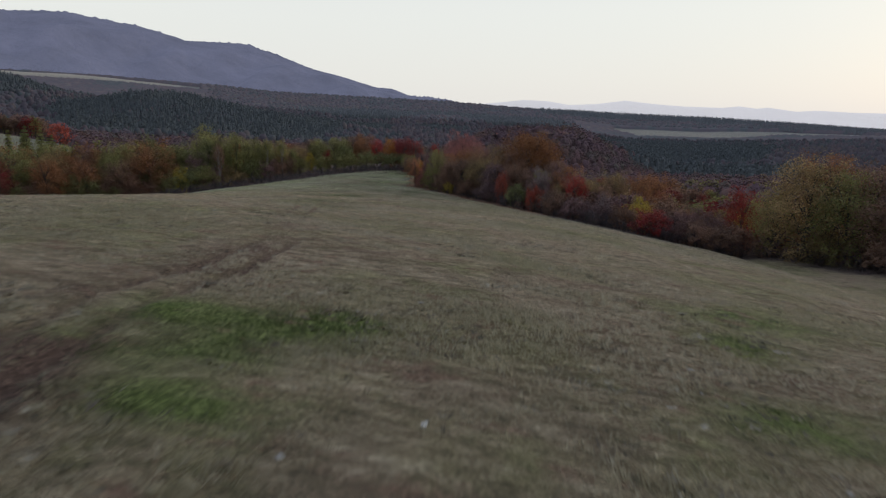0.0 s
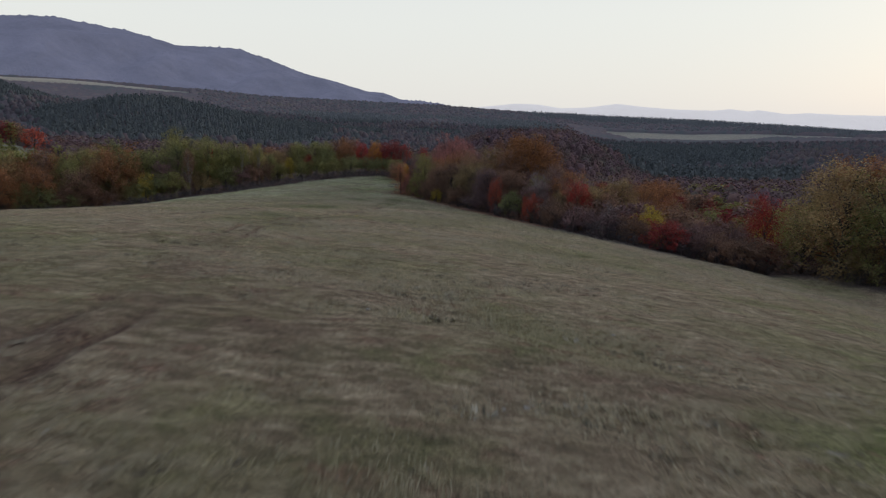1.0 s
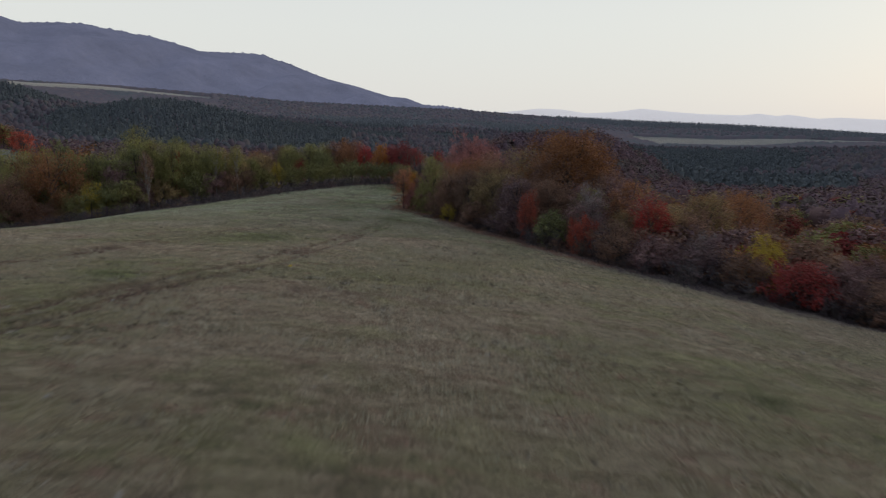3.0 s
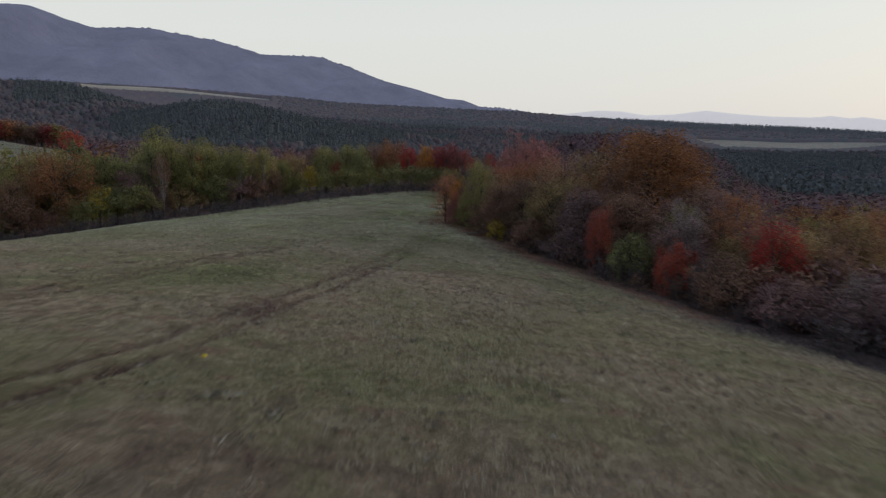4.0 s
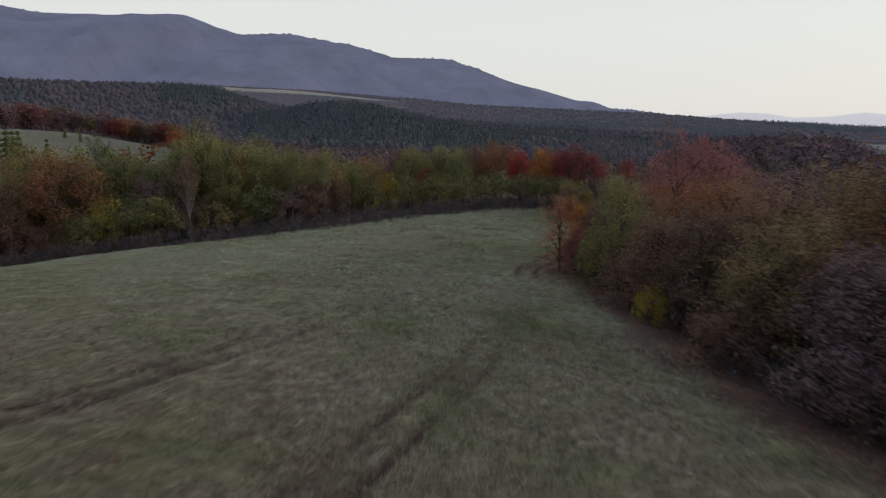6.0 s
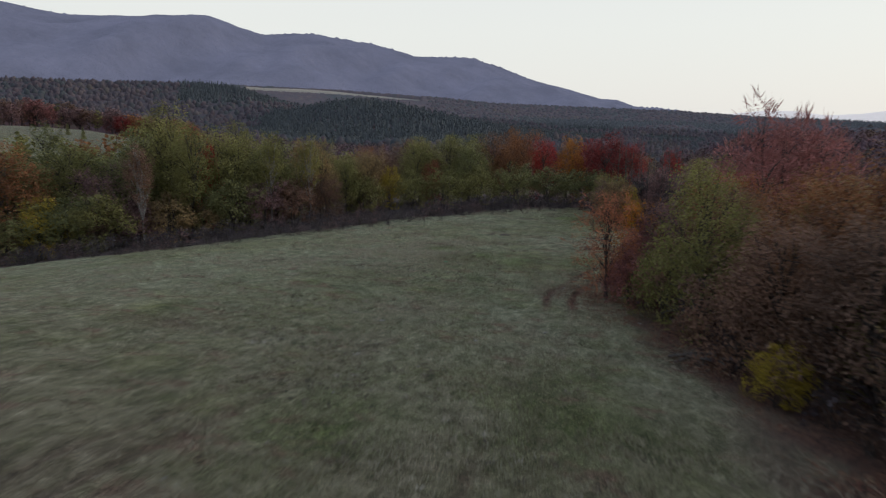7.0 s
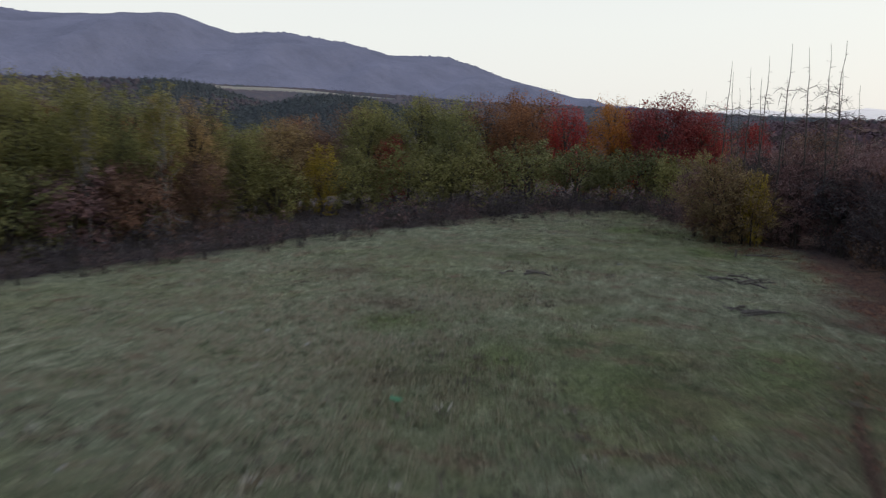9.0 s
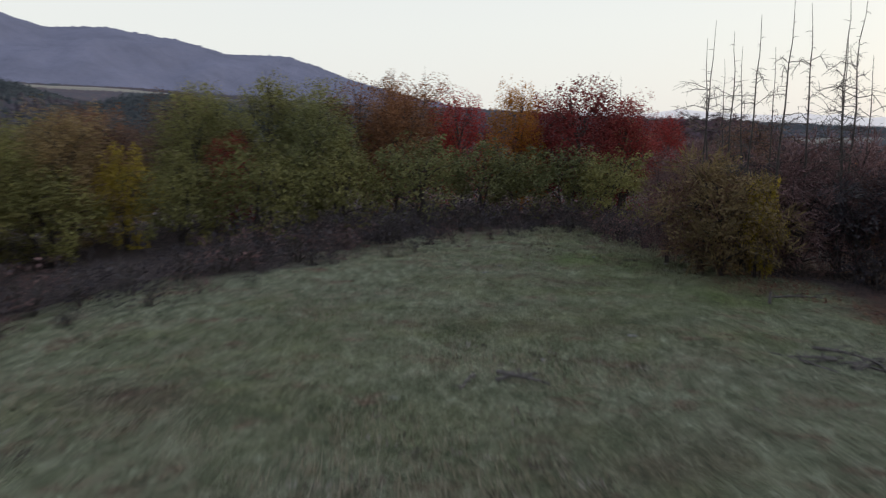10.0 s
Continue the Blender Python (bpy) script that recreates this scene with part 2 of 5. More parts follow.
# angle above the level, in degrees, of the land at rings round (0, 60, 3), from far left to far right
AZ = (-70, -48, -38, -32, -26, -20, -14, -8, 0, 8, 15, 21, 27, 33, 60)
RINGS = (
    (230, AZ, (-3.4, -3.4, -3.6, -3.7, -3.8, -3.8, -3.8, -3.8, -4.6, -6.0, -6.6, -6.6, -6.4, -6.2, -5.5)),
    (360, (-70, -48, -43, -40.5, -38, -34.5, -32, -26, -20, -14, -8, -1, 2.5, 5, 9, 12, 14, 16, 19, 22, 27, 33, 60), (0.9, 0.6, 0.42, 0.25, -0.2, -0.9, -1.6, -2.6, -3.0, -3.4, -3.6, -3.4, -1.9, -1.1, -0.9, -1.0, -1.7, -2.9, -4.4, -5.4, -5.6, -5.2, -4.5)),
    (600, AZ, (0.9, 0.7, -0.5, -1.2, -1.3, -1.4, -2.0, -2.3, -3.1, -3.9, -4.2, -4.3, -4.1, -3.8, -3.0)),
    (820, (-70, -48, -38, -33, -31, -29.5, -27, -25, -23, -21, -18.7, -16, -13, -10, -6, 0, 8, 15, 21, 27, 33, 60), (1.6, 1.4, 0.6, 0.1, 0.4, 0.85, 1.6, 2.0, 2.0, 1.75, 1.2, 0.55, 0.0, -0.5, -1.0, -1.7, -2.3, -2.8, -2.9, -2.7, -2.4, -2.0)),
    (1050, (-70, -45, -40, -36, -34, -32, -29, -26, -20, -14, -8, 0, 8, 15, 21, 27, 33, 60), (3.3, 3.2, 3.25, 3.3, 3.2, 2.7, 1.6, 0.9, 0.7, 0.3, -0.4, -0.9, -1.4, -2.2, -2.3, -2.2, -2.0, -1.8)),
    (1400, AZ, (3.0, 2.9, 2.8, 2.3, 1.9, 1.4, 1.1, 0.7, 0.4, 0.0, -1.25, -1.42, -1.42, -1.30, -1.3)),
    (1560, AZ, (3.0, 2.9, 2.8, 2.5, 2.2, 1.7, 1.4, 1.0, 0.7, 0.3, -0.52, -0.70, -0.64, -0.88, -1.0)),
    (2000, AZ, (3.5, 3.5, 3.6, 3.60, 3.38, 2.95, 2.3, 2.0, 1.6, 0.9, 0.45, 0.15, -0.28, -0.8, -1.0)),
    (2500, AZ, (2.9, 2.9, 2.9, 2.9, 2.6, 2.2, 2.0, 1.8, 1.2, 0.5, 0.0, -0.2, -0.5, -1.0, -1.0)),
    (4650, AZ, (-0.4,) * 15),
)


def polar(x, y):
    return np.degrees(np.arctan2(x, y - 60.0)), np.hypot(x, y - 60.0)


def far_height(x, y):
    az, r = polar(x, y)
    levels = np.stack([3.0 + d * np.tan(np.radians(np.interp(az, knots, e))) for d, knots, e in RINGS])
    pos = np.interp(r, [d for d, _, _ in RINGS], range(len(RINGS)))
    low = np.clip(np.floor(pos).astype(int), 0, len(RINGS) - 2)
    f = pos - low
    f = f * f * (3 - 2 * f) * 0.5 + f * 0.5
    take = lambda k: np.take_along_axis(levels, k[None], 0)[0]
    return take(low) * (1 - f) + take(low + 1) * f


def height(x, y):
    """Height of the ground at x, y, without its small lumps."""
    x, y = np.atleast_1d(np.asarray(x, float)), np.atleast_1d(np.asarray(y, float))
    r = np.hypot(x / 1.0, (y - 95.0) / 1.15)
    f = np.clip((r - 95.0) / 120.0, 0, 1)
    f = f * f * (3 - 2 * f)
    return field_height(x, y) * (1 - f) + far_height(x, y) * f


def zat(x, y):
    return float(height(x, y)[0])


def lattice_noise(x, y, cell, seed):
    """Smooth noise from -1 to 1 on a lattice."""
    table = np.random.RandomState(seed).uniform(-1, 1, (256, 256))
    gx, gy = x / cell, y / cell
    ix, iy = np.floor(gx).astype(int), np.floor(gy).astype(int)
    fx, fy = gx - ix, gy - iy
    fx, fy = fx * fx * (3 - 2 * fx), fy * fy * (3 - 2 * fy)
    at = lambda a, b: table[a % 256, b % 256]
    return (at(ix, iy) * (1 - fx) + at(ix + 1, iy) * fx) * (1 - fy) + (at(ix, iy + 1) * (1 - fx) + at(ix + 1, iy + 1) * fx) * fy


# the border of the mown meadow, anticlockwise from behind the camera
BORDER = np.array([(-140, -60), (80, -60), (76, 40), (60, 60), (51, 73), (47.5, 78), (45, 86), (42, 91.5), (36.5, 89), (31, 87.5), (27, 87.5), (19, 92), (14.5, 97), (10.5, 104), (7.5, 111), (4.8, 116),
                   (2, 122.5), (-1, 130.5), (-4.2, 137), (-4.0, 150), (-4.0, 166), (-5, 173), (-8.2, 178.5), (-12, 185), (-17, 182.5), (-23, 176),
                   (-28, 169), (-33, 162), (-39, 154.5), (-46, 149), (-56, 143), (-70, 134), (-95, 114), (-140, 76)])


def inside(x, y, grow=0.0):
    """Signed distance into the meadow: positive inside."""
    x, y = np.asarray(x, float), np.asarray(y, float)
    best, odd = np.full(x.shape, 1e9), np.zeros(x.shape, bool)
    for (ax, ay), (bx, by) in zip(BORDER, np.roll(BORDER, -1, 0)):
        dx, dy = bx - ax, by - ay
        t = np.clip(((x - ax) * dx + (y - ay) * dy) / (dx * dx + dy * dy), 0, 1)
        best = np.minimum(best, np.hypot(x - ax - t * dx, y - ay - t * dy))
        if dy:
            odd ^= ((ay > y) != (by > y)) & (x < dx * (y - ay) / dy + ax)
    return np.where(odd, best, -best) + grow


# wheel tracks: the middle line of each, as x along y
TRACKS = (((4, 11, 15.6, 21.4, 27.8, 38, 51.8, 55.5, 59.6, 63.9, 70, 77, 86, 100, 114, 126, 136, 140, 144, 149, 154, 166), (-7.4, -7.4, -7.6, -6.9, -6.7, -8.6, -10.5, -10.8, -10.8, -10.2, -9.5, -8.2, -7.55, -6.62, -6.0, -7.0, -7.6, -8.1, -7.85, -7.0, -5.6, -4.6)),
          ((60, 86, 97, 105, 115, 140), (-19.5, -17.5, -16.9, -16.0, -14.6, -12.0)))


def rut(x, y, tread=0.0):
    """How deep in a wheel rut a place lies, 0 to 1."""
    total = np.zeros(np.shape(x))
    for k, (ys, xs) in enumerate(TRACKS):
        mid_x = np.interp(y, ys, xs) + lattice_noise(x * 0, y, 5.0, 40 + k) * 0.15
        fade = np.clip((y - ys[0]) / 6, 0, 1) * np.clip((ys[-1] - y) / 6, 0, 1)
        worn = np.clip(0.9 + 0.6 * lattice_noise(x, y, 4.0, 60 + k), 0.4, 1) * np.interp(y, (8, 14, 26, 32, 40, 50, 58, 70, 84, 103, 112, 120, 135, 139, 149, 153), (0.6, 0.7, 0.6, 0.15, 0.12, 0.5, 0.75, 0.9, 0.95, 1, 0.5, 0.25, 0.1, 0.85, 0.7, 0.1)) * (1.0 if k == 0 else 0.85)
        for side in (-0.66, 0.66):
            total = np.maximum(total, np.exp(-((x - mid_x - side) / np.where(y > 125, 0.19, 0.20)) ** 2) * fade * worn)
        broad = np.exp(-((x - mid_x) / (1.5 if k == 0 else 0.8)) ** 2) * fade * np.clip(0.25 + 0.9 * lattice_noise(x, y, 2.3, 80 + k), 0, 0.6) * np.interp(y, (10, 26, 32, 45, 62, 84, 90, 112, 120, 134, 139, 150, 156), (1.5, 1.5, 0.5, 0.4, 0.9, 1.0, 0.6, 0.5, 0.1, 0.1, 0.6, 0.6, 0.1))
        total = np.maximum(total, broad * tread)
    return total


def mesh_of(name, verts, faces, mats=(), smooth=False, floats=None):
    """A mesh from arrays: n x 3 places and m x 3 or m x 4 corners; floats: named values for each vertex."""
    verts, faces = np.asarray(verts, np.float32), np.asarray(faces, np.int32)
    me = bpy.data.meshes.new(name)
    n, k = faces.shape
    me.vertices.add(len(verts))
    me.vertices.foreach_set("co", verts.ravel())
    me.loops.add(n * k)
    me.loops.foreach_set("vertex_index", faces.ravel())
    me.polygons.add(n)
    me.polygons.foreach_set("loop_start", np.arange(n, dtype=np.int32) * k)
    me.polygons.foreach_set("loop_total", np.full(n, k, np.int32))
    me.polygons.foreach_set("use_smooth", np.full(n, smooth))
    for key, values in (floats or {}).items():
        me.attributes.new(key, "FLOAT", "POINT").data.foreach_set("value", np.asarray(values, np.float32))
    for m in mats:
        me.materials.append(m)
    me.update(calc_edges=True)
    return me


def spread(lo, hi, step, far, rate):
    """Ticks at an even step from lo to hi, then wider and wider out to far on both sides."""
    mid_part = list(np.arange(lo, hi + step / 2, step))
    d, s, up, down = 0.0, step, [], []
    while d < far:
        s *= rate
        d += s
        up.append(mid_part[-1] + d)
        down.append(lo - d)
    return np.array(down[::-1] + mid_part + up)


# bare, trampled places: x, y and half widths
SCUFFS = ((-5.6, 30.5, 3.0, 1.6), (-3.2, 27.5, 2.4, 1.0), (-1.0, 34.0, 2.0, 1.0), (-7.5, 24.0, 1.6, 4.0), (7.0, 27.0, 3.0, 0.9), (9.5, 17.0, 1.8, 1.0), (-4.0, 68.5, 2.5, 1.6), (0.5, 69.0, 3.0, 1.4), (-2.0, 72.5, 2.0, 0.6), (-13.0, 158.0, 2.5, 1.2), (-20.0, 155.0, 2.0, 1.0), (-15.0, 166.0, 3.0, 1.0), (-10.5, 150.0, 1.2, 2.5),
          (-18.0, 148.0, 2.0, 1.0), (-10.0, 163.0, 1.5, 1.0), (-14.0, 171.5, 3.0, 0.8), (-24.0, 160.0, 2.5, 1.0), (-14.0, 134.0, 2.0, 2.2), (-19.0, 139.0, 2.5, 1.2), (-1.5, 101.0, 1.6, 3.0), (-22.0, 126.0, 3.0, 1.2), (2.0, 88.0, 2.0, 2.0))


# hollows with fresher grass: x, y and half widths
HOLLOWS = ((-3.6, 14.6, 1.7, 1.5), (-2.4, 16.2, 1.2, 0.7), (-5.2, 12.2, 2.2, 1.0), (-6.2, 15.2, 1.2, 1.4), (-4.0, 10.0, 1.6, 0.8), (11.0, 25.0, 2.4, 2.0), (9.0, 20.0, 1.6, 1.5), (8.0, 13.5, 2.0, 1.2),
           (-8.5, 171.0, 2.5, 2.2), (-12.0, 176.0, 3.5, 2.5), (-8.0, 152.0, 2.0, 3.0), (-12.5, 70.0, 3.0, 6.0), (-13.0, 92.0, 3.0, 7.0), (-5.5, 122.0, 2.2, 6.0), (-11.0, 118.0, 2.0, 5.0), (-15.5, 151.0, 0.9, 1.8), (-12.5, 149.0, 1.0, 2.0), (-19.0, 153.0, 1.2, 1.5), (-6.0, 110.0, 1.6, 5.0))


def lush_at(x, y):
    """How fresh the grass is, 0 to 1."""
    spots = sum(np.exp(-((x - cx) / wx) ** 2 - ((y - cy) / wy) ** 2) * np.where(cy > 60, 0.55, 1.0) for cx, cy, wx, wy in HOLLOWS)
    return np.clip(spots * (0.80 + 0.5 * lattice_noise(x, y, 0.9, 46) + 0.3 * lattice_noise(x, y, 2.5, 47)), 0, 0.9)


def build_ground():
    xs, ys = spread(-40, 24, 0.50, 4700, 1.06), spread(6, 186, 0.46, 4600, 1.06)
    xs = np.sort(np.concatenate([xs[(xs < -20.2) | (xs > -3.8)], np.arange(-20.0, -3.9, 0.19)]))
    gx, gy = np.meshgrid(xs, ys)
    x, y = gx.ravel(), gy.ravel()
    z = height(x, y)
    into = inside(x, y)
    az, r = polar(x, y)
    near = np.clip((into + 12) / 10, 0, 1)
    z = z + near * (0.06 * lattice_noise(x, y, 0.8, 3) + 0.09 * lattice_noise(x * 0.7, y, 2.2, 4) + 0.10 * lattice_noise(x, y, 9.0, 5))
    ruts = rut(x, y)
    scuffed = sum(np.exp(-((x - cx) / wx) ** 2 - ((y - cy) / wy) ** 2) for cx, cy, wx, wy in SCUFFS) * np.clip(0.55 + 0.8 * lattice_noise(x, y, 1.1, 48) + 0.5 * lattice_noise(x, y, 0.5, 49), 0, 1)
    z = z - 0.26 * ruts
    z = z + np.clip((r - 250) / 200, 0, 1) * (lattice_noise(x, y, 90.0, 6) * 2.5 + np.clip((r - 900) / 600, 0, 1) * lattice_noise(x, y, 230.0, 16) * 5)
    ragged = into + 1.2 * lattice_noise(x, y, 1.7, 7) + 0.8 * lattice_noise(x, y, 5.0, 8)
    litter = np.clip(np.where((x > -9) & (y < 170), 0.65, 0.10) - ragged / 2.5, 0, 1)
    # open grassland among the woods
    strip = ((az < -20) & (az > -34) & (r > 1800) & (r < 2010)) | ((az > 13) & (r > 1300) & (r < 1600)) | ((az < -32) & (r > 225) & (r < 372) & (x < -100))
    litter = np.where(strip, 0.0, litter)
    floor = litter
    litter = litter * np.clip((x + 10) / 2, 0, 1) * np.clip((y - 100) / 20, 0, 1) * np.clip((174 - y) / 4, 0, 1) * 0.9
    # fallen leaves on the worn corner by the hedge
    worn = np.exp(-((x + 6.0) / 2.2) ** 2 - ((y - 143) / 8.0) ** 2) + 0.8 * np.exp(-((x + 7.6) / 1.6) ** 2 - ((y - 172.6) / 1.3) ** 2)
    litter = np.maximum(litter, np.clip(rut(x, y, 1.0) * (0.7 + 0.8 * lattice_noise(x, y, 0.45, 44)), 0, 0.7) * np.clip((y - 131) / 4, 0, 1) * np.clip((153 - y) / 6, 0, 1))
    litter = np.maximum(litter, 0.75 * np.clip(worn, 0, 1) * (0.6 + 0.4 * lattice_noise(x, y, 0.8, 9)))
    lush = lush_at(x, y)
    nx, ny = len(xs), len(ys)
    a = (np.arange(ny - 1)[:, None] * nx + np.arange(nx - 1)[None]).ravel()
    faces = np.stack([a, a + 1, a + nx + 1, a + nx], 1)
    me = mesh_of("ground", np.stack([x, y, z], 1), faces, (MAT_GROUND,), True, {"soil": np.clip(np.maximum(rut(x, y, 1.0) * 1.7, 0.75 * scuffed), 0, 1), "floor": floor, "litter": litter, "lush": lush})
    ob = tagged(new("ground", me), "mown autumn meadow with wheel ruts and wooded hills around", "ground", kind="structure")
    return ob


build_ground()

# ---- far ranges ----


def build_range(name, label, az_knots, el_knots, r_foot, r_crest, r_back, mat, seed, rough, step=0.14, foot_el=0.5):
    az = np.arange(az_knots[0], az_knots[-1] + step / 2, step)
    crest = np.interp(az, az_knots, el_knots)
    rs = np.concatenate([np.linspace(r_foot, r_crest, 44)[:-1], [r_crest - 6.0, float(r_crest)], np.linspace(r_crest, r_back, 5)[1:]])
    rows = []
    for r in rs:
        if r <= r_crest:
            f = (r - r_foot) / (r_crest - r_foot)
            zc = 3 + r_crest * np.tan(np.radians(crest))
            zf = 3 + r_foot * np.tan(np.radians(np.minimum(foot_el, crest - 1.3)))
            z = zf + (zc - zf) * (0.35 * f + 0.65 * f * f * (3 - 2 * f))
            amp = (math.sin(math.pi * min(f, 1.0)) + 0.10) * np.clip((crest - 1.2) / 3.0, 0.06, 1.0)
        else:
            f = (r - r_crest) / (r_back - r_crest)
            z = (3 + r_crest * np.tan(np.radians(crest))) * (1 - f * f)
            amp = 0.1 * np.clip((crest - 1.2) / 3.0, 0.06, 1.0)
        a = np.radians(az)
        x, y = r * np.sin(a), 60 + r * np.cos(a)
        z = z + amp * rough * (lattice_noise(x, y * 0.35, 260, seed) + 0.45 * lattice_noise(x, y * 0.5, 110, seed + 1)) + rough * 0.04 * lattice_noise(x, y, 60, seed + 2) + (min(6.0, rough * 0.08) * lattice_noise(x, y, 10, seed + 3) if r == r_crest else 0.0)
        rows.append(np.stack([x, y, z], 1))
    n, k = len(rs), len(az)
    a = (np.arange(n - 1)[:, None] * k + np.arange(k - 1)[None]).ravel()
    faces = np.stack([a, a + 1, a + k + 1, a + k], 1)
    return tagged(new(name, mesh_of(name, np.concatenate(rows), faces, (mat,), True)), label, "mountain", kind="structure")


# blue tint and emission of both range materials are painted-in haze
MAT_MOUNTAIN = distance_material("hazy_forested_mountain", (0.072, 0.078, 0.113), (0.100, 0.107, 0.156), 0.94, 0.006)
MAT_BLUE = distance_material("hazed_pale_range", (0.47, 0.455, 0.465), (0.50, 0.485, 0.495), 0.80, 0.002)
build_range("backdrop_mountain", "long forested mountain painted blue-grey with haze under a pale sky",
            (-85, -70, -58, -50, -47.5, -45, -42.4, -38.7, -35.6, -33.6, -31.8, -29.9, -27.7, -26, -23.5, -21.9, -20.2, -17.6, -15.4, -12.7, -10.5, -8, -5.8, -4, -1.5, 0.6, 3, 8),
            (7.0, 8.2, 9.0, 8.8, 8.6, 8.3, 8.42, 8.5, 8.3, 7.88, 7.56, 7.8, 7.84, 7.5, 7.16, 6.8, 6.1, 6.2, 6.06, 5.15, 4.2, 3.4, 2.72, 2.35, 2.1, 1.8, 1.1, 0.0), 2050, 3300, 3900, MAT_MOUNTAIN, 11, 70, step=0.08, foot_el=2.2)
build_range("backdrop_shoulder", "farther shoulder of the mountain, painted pale with haze", (-16, -12, -10, -8.5, -5.5, -4.2, -2, 2), (3.5, 4.0, 4.1, 3.75, 2.85, 2.75, 1.9, 0.5), 3600, 3950, 4300, MAT_MOUNTAIN, 14, 14, foot_el=1.0)
build_range("backdrop_blue_range", "mountain range on the far horizon, painted pale with blue haze", (-2, 4.8, 6.6, 8.5, 10.3, 12.5, 14.7, 16.9, 19, 21.9, 23.1, 24.3, 25.1, 27, 28.4, 30.6, 33, 50, 75),
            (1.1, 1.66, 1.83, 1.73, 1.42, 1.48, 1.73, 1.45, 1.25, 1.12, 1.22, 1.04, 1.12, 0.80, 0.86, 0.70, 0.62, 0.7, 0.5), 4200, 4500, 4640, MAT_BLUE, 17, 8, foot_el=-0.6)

# ---- trees ----


def tube(points, radii, sides=6):
    """A tapered, bent tube: places and four-cornered faces."""
    pts = np.asarray(points, float)
    tang = np.gradient(pts, axis=0)
    tang /= np.linalg.norm(tang, axis=1)[:, None] + 1e-9
    side = np.cross(tang, (0.31, 0.95, 0.05))
    side /= np.linalg.norm(side, axis=1)[:, None] + 1e-9
    up = np.cross(tang, side)
    ang = np.linspace(0, 2 * math.pi, sides, endpoint=False)
    ring = side[:, None] * np.cos(ang)[None, :, None] + up[:, None] * np.sin(ang)[None, :, None]
    v = (pts[:, None] + ring * np.asarray(radii)[:, None, None]).reshape(-1, 3)
    n = len(pts)
    i, j = np.meshgrid(np.arange(n - 1), np.arange(sides), indexing="ij")
    a, b = i * sides + j, i * sides + (j + 1) % sides
    return v, np.stack([a, b, b + sides, a + sides], -1).reshape(-1, 4)


def join(pieces):
    vs, fs, n = [], [], 0
    for v, f in pieces:
        vs.append(v)
        fs.append(f + n)
        n += len(v)
    return np.concatenate(vs), np.concatenate(fs)


def limb(rng, start, end, r0, r1, sag=0.12, steps=5, sides=5):
    start, end = np.asarray(start, float), np.asarray(end, float)
    t = np.linspace(0, 1, steps)[:, None]
    span = np.linalg.norm(end - start)
    p = start + (end - start) * t
    p[:, 2] += (np.sin(t[:, 0] * math.pi) * sag * span)
    p[1:-1] += rng.normal(0, 0.035 * span, (steps - 2, 3))
    return tube(p, np.linspace(r0, r1, steps), sides)


def directions(rng, n):
    d = rng.normal(size=(n, 3))
    return d / (np.linalg.norm(d, axis=1)[:, None] + 1e-9)


def leaves(rng, places, size, droop=0.0, centre=None):
    """Small four-cornered leaves at the places, most of them facing out of the crown and up."""
    n = len(places)
    face = directions(rng, n) * 0.75
    if centre is not None:
        out = places - centre
        face = face + out / (np.linalg.norm(out, axis=1)[:, None] + 1e-6) * 0.7
        face[:, 2] += 0.45
    face /= np.linalg.norm(face, axis=1)[:, None] + 1e-9
    along = np.cross(face, directions(rng, n))
    along[:, 2] -= droop
    along /= np.linalg.norm(along, axis=1)[:, None] + 1e-9
    across = np.cross(along, face)
    across /= np.linalg.norm(across, axis=1)[:, None] + 1e-9
    s = (size * rng.uniform(0.6, 1.35, n))[:, None]
    v = np.stack([places - along * s * 0.5, places + across * s * 0.36 + along * s * 0.05, places + along * s * 0.55, places - across * s * 0.36 + along * s * 0.05], 1)
    return v.reshape(-1, 3), np.arange(n * 4).reshape(n, 4)


def twigs(rng, places, outward, length, width):
    """Fine bare twigs: slender blades that fork away from the limbs."""
    n = len(places)
    d = outward + rng.normal(0, 0.38, (n, 3))
    d[:, 2] += 0.35
    d /= np.linalg.norm(d, axis=1)[:, None]
    across = np.cross(d, directions(rng, n))
    across /= np.linalg.norm(across, axis=1)[:, None] + 1e-9
    ln = (length * rng.uniform(0.5, 1.4, n))[:, None]
    bend = directions(rng, n) * ln * 0.12
    v = np.stack([places - across * width, places + across * width, places + d * ln * 0.6 + bend + across * width * 0.6, places + d * ln + bend * 0.3], 1)
    return v.reshape(-1, 3), np.arange(n * 4).reshape(n, 4)


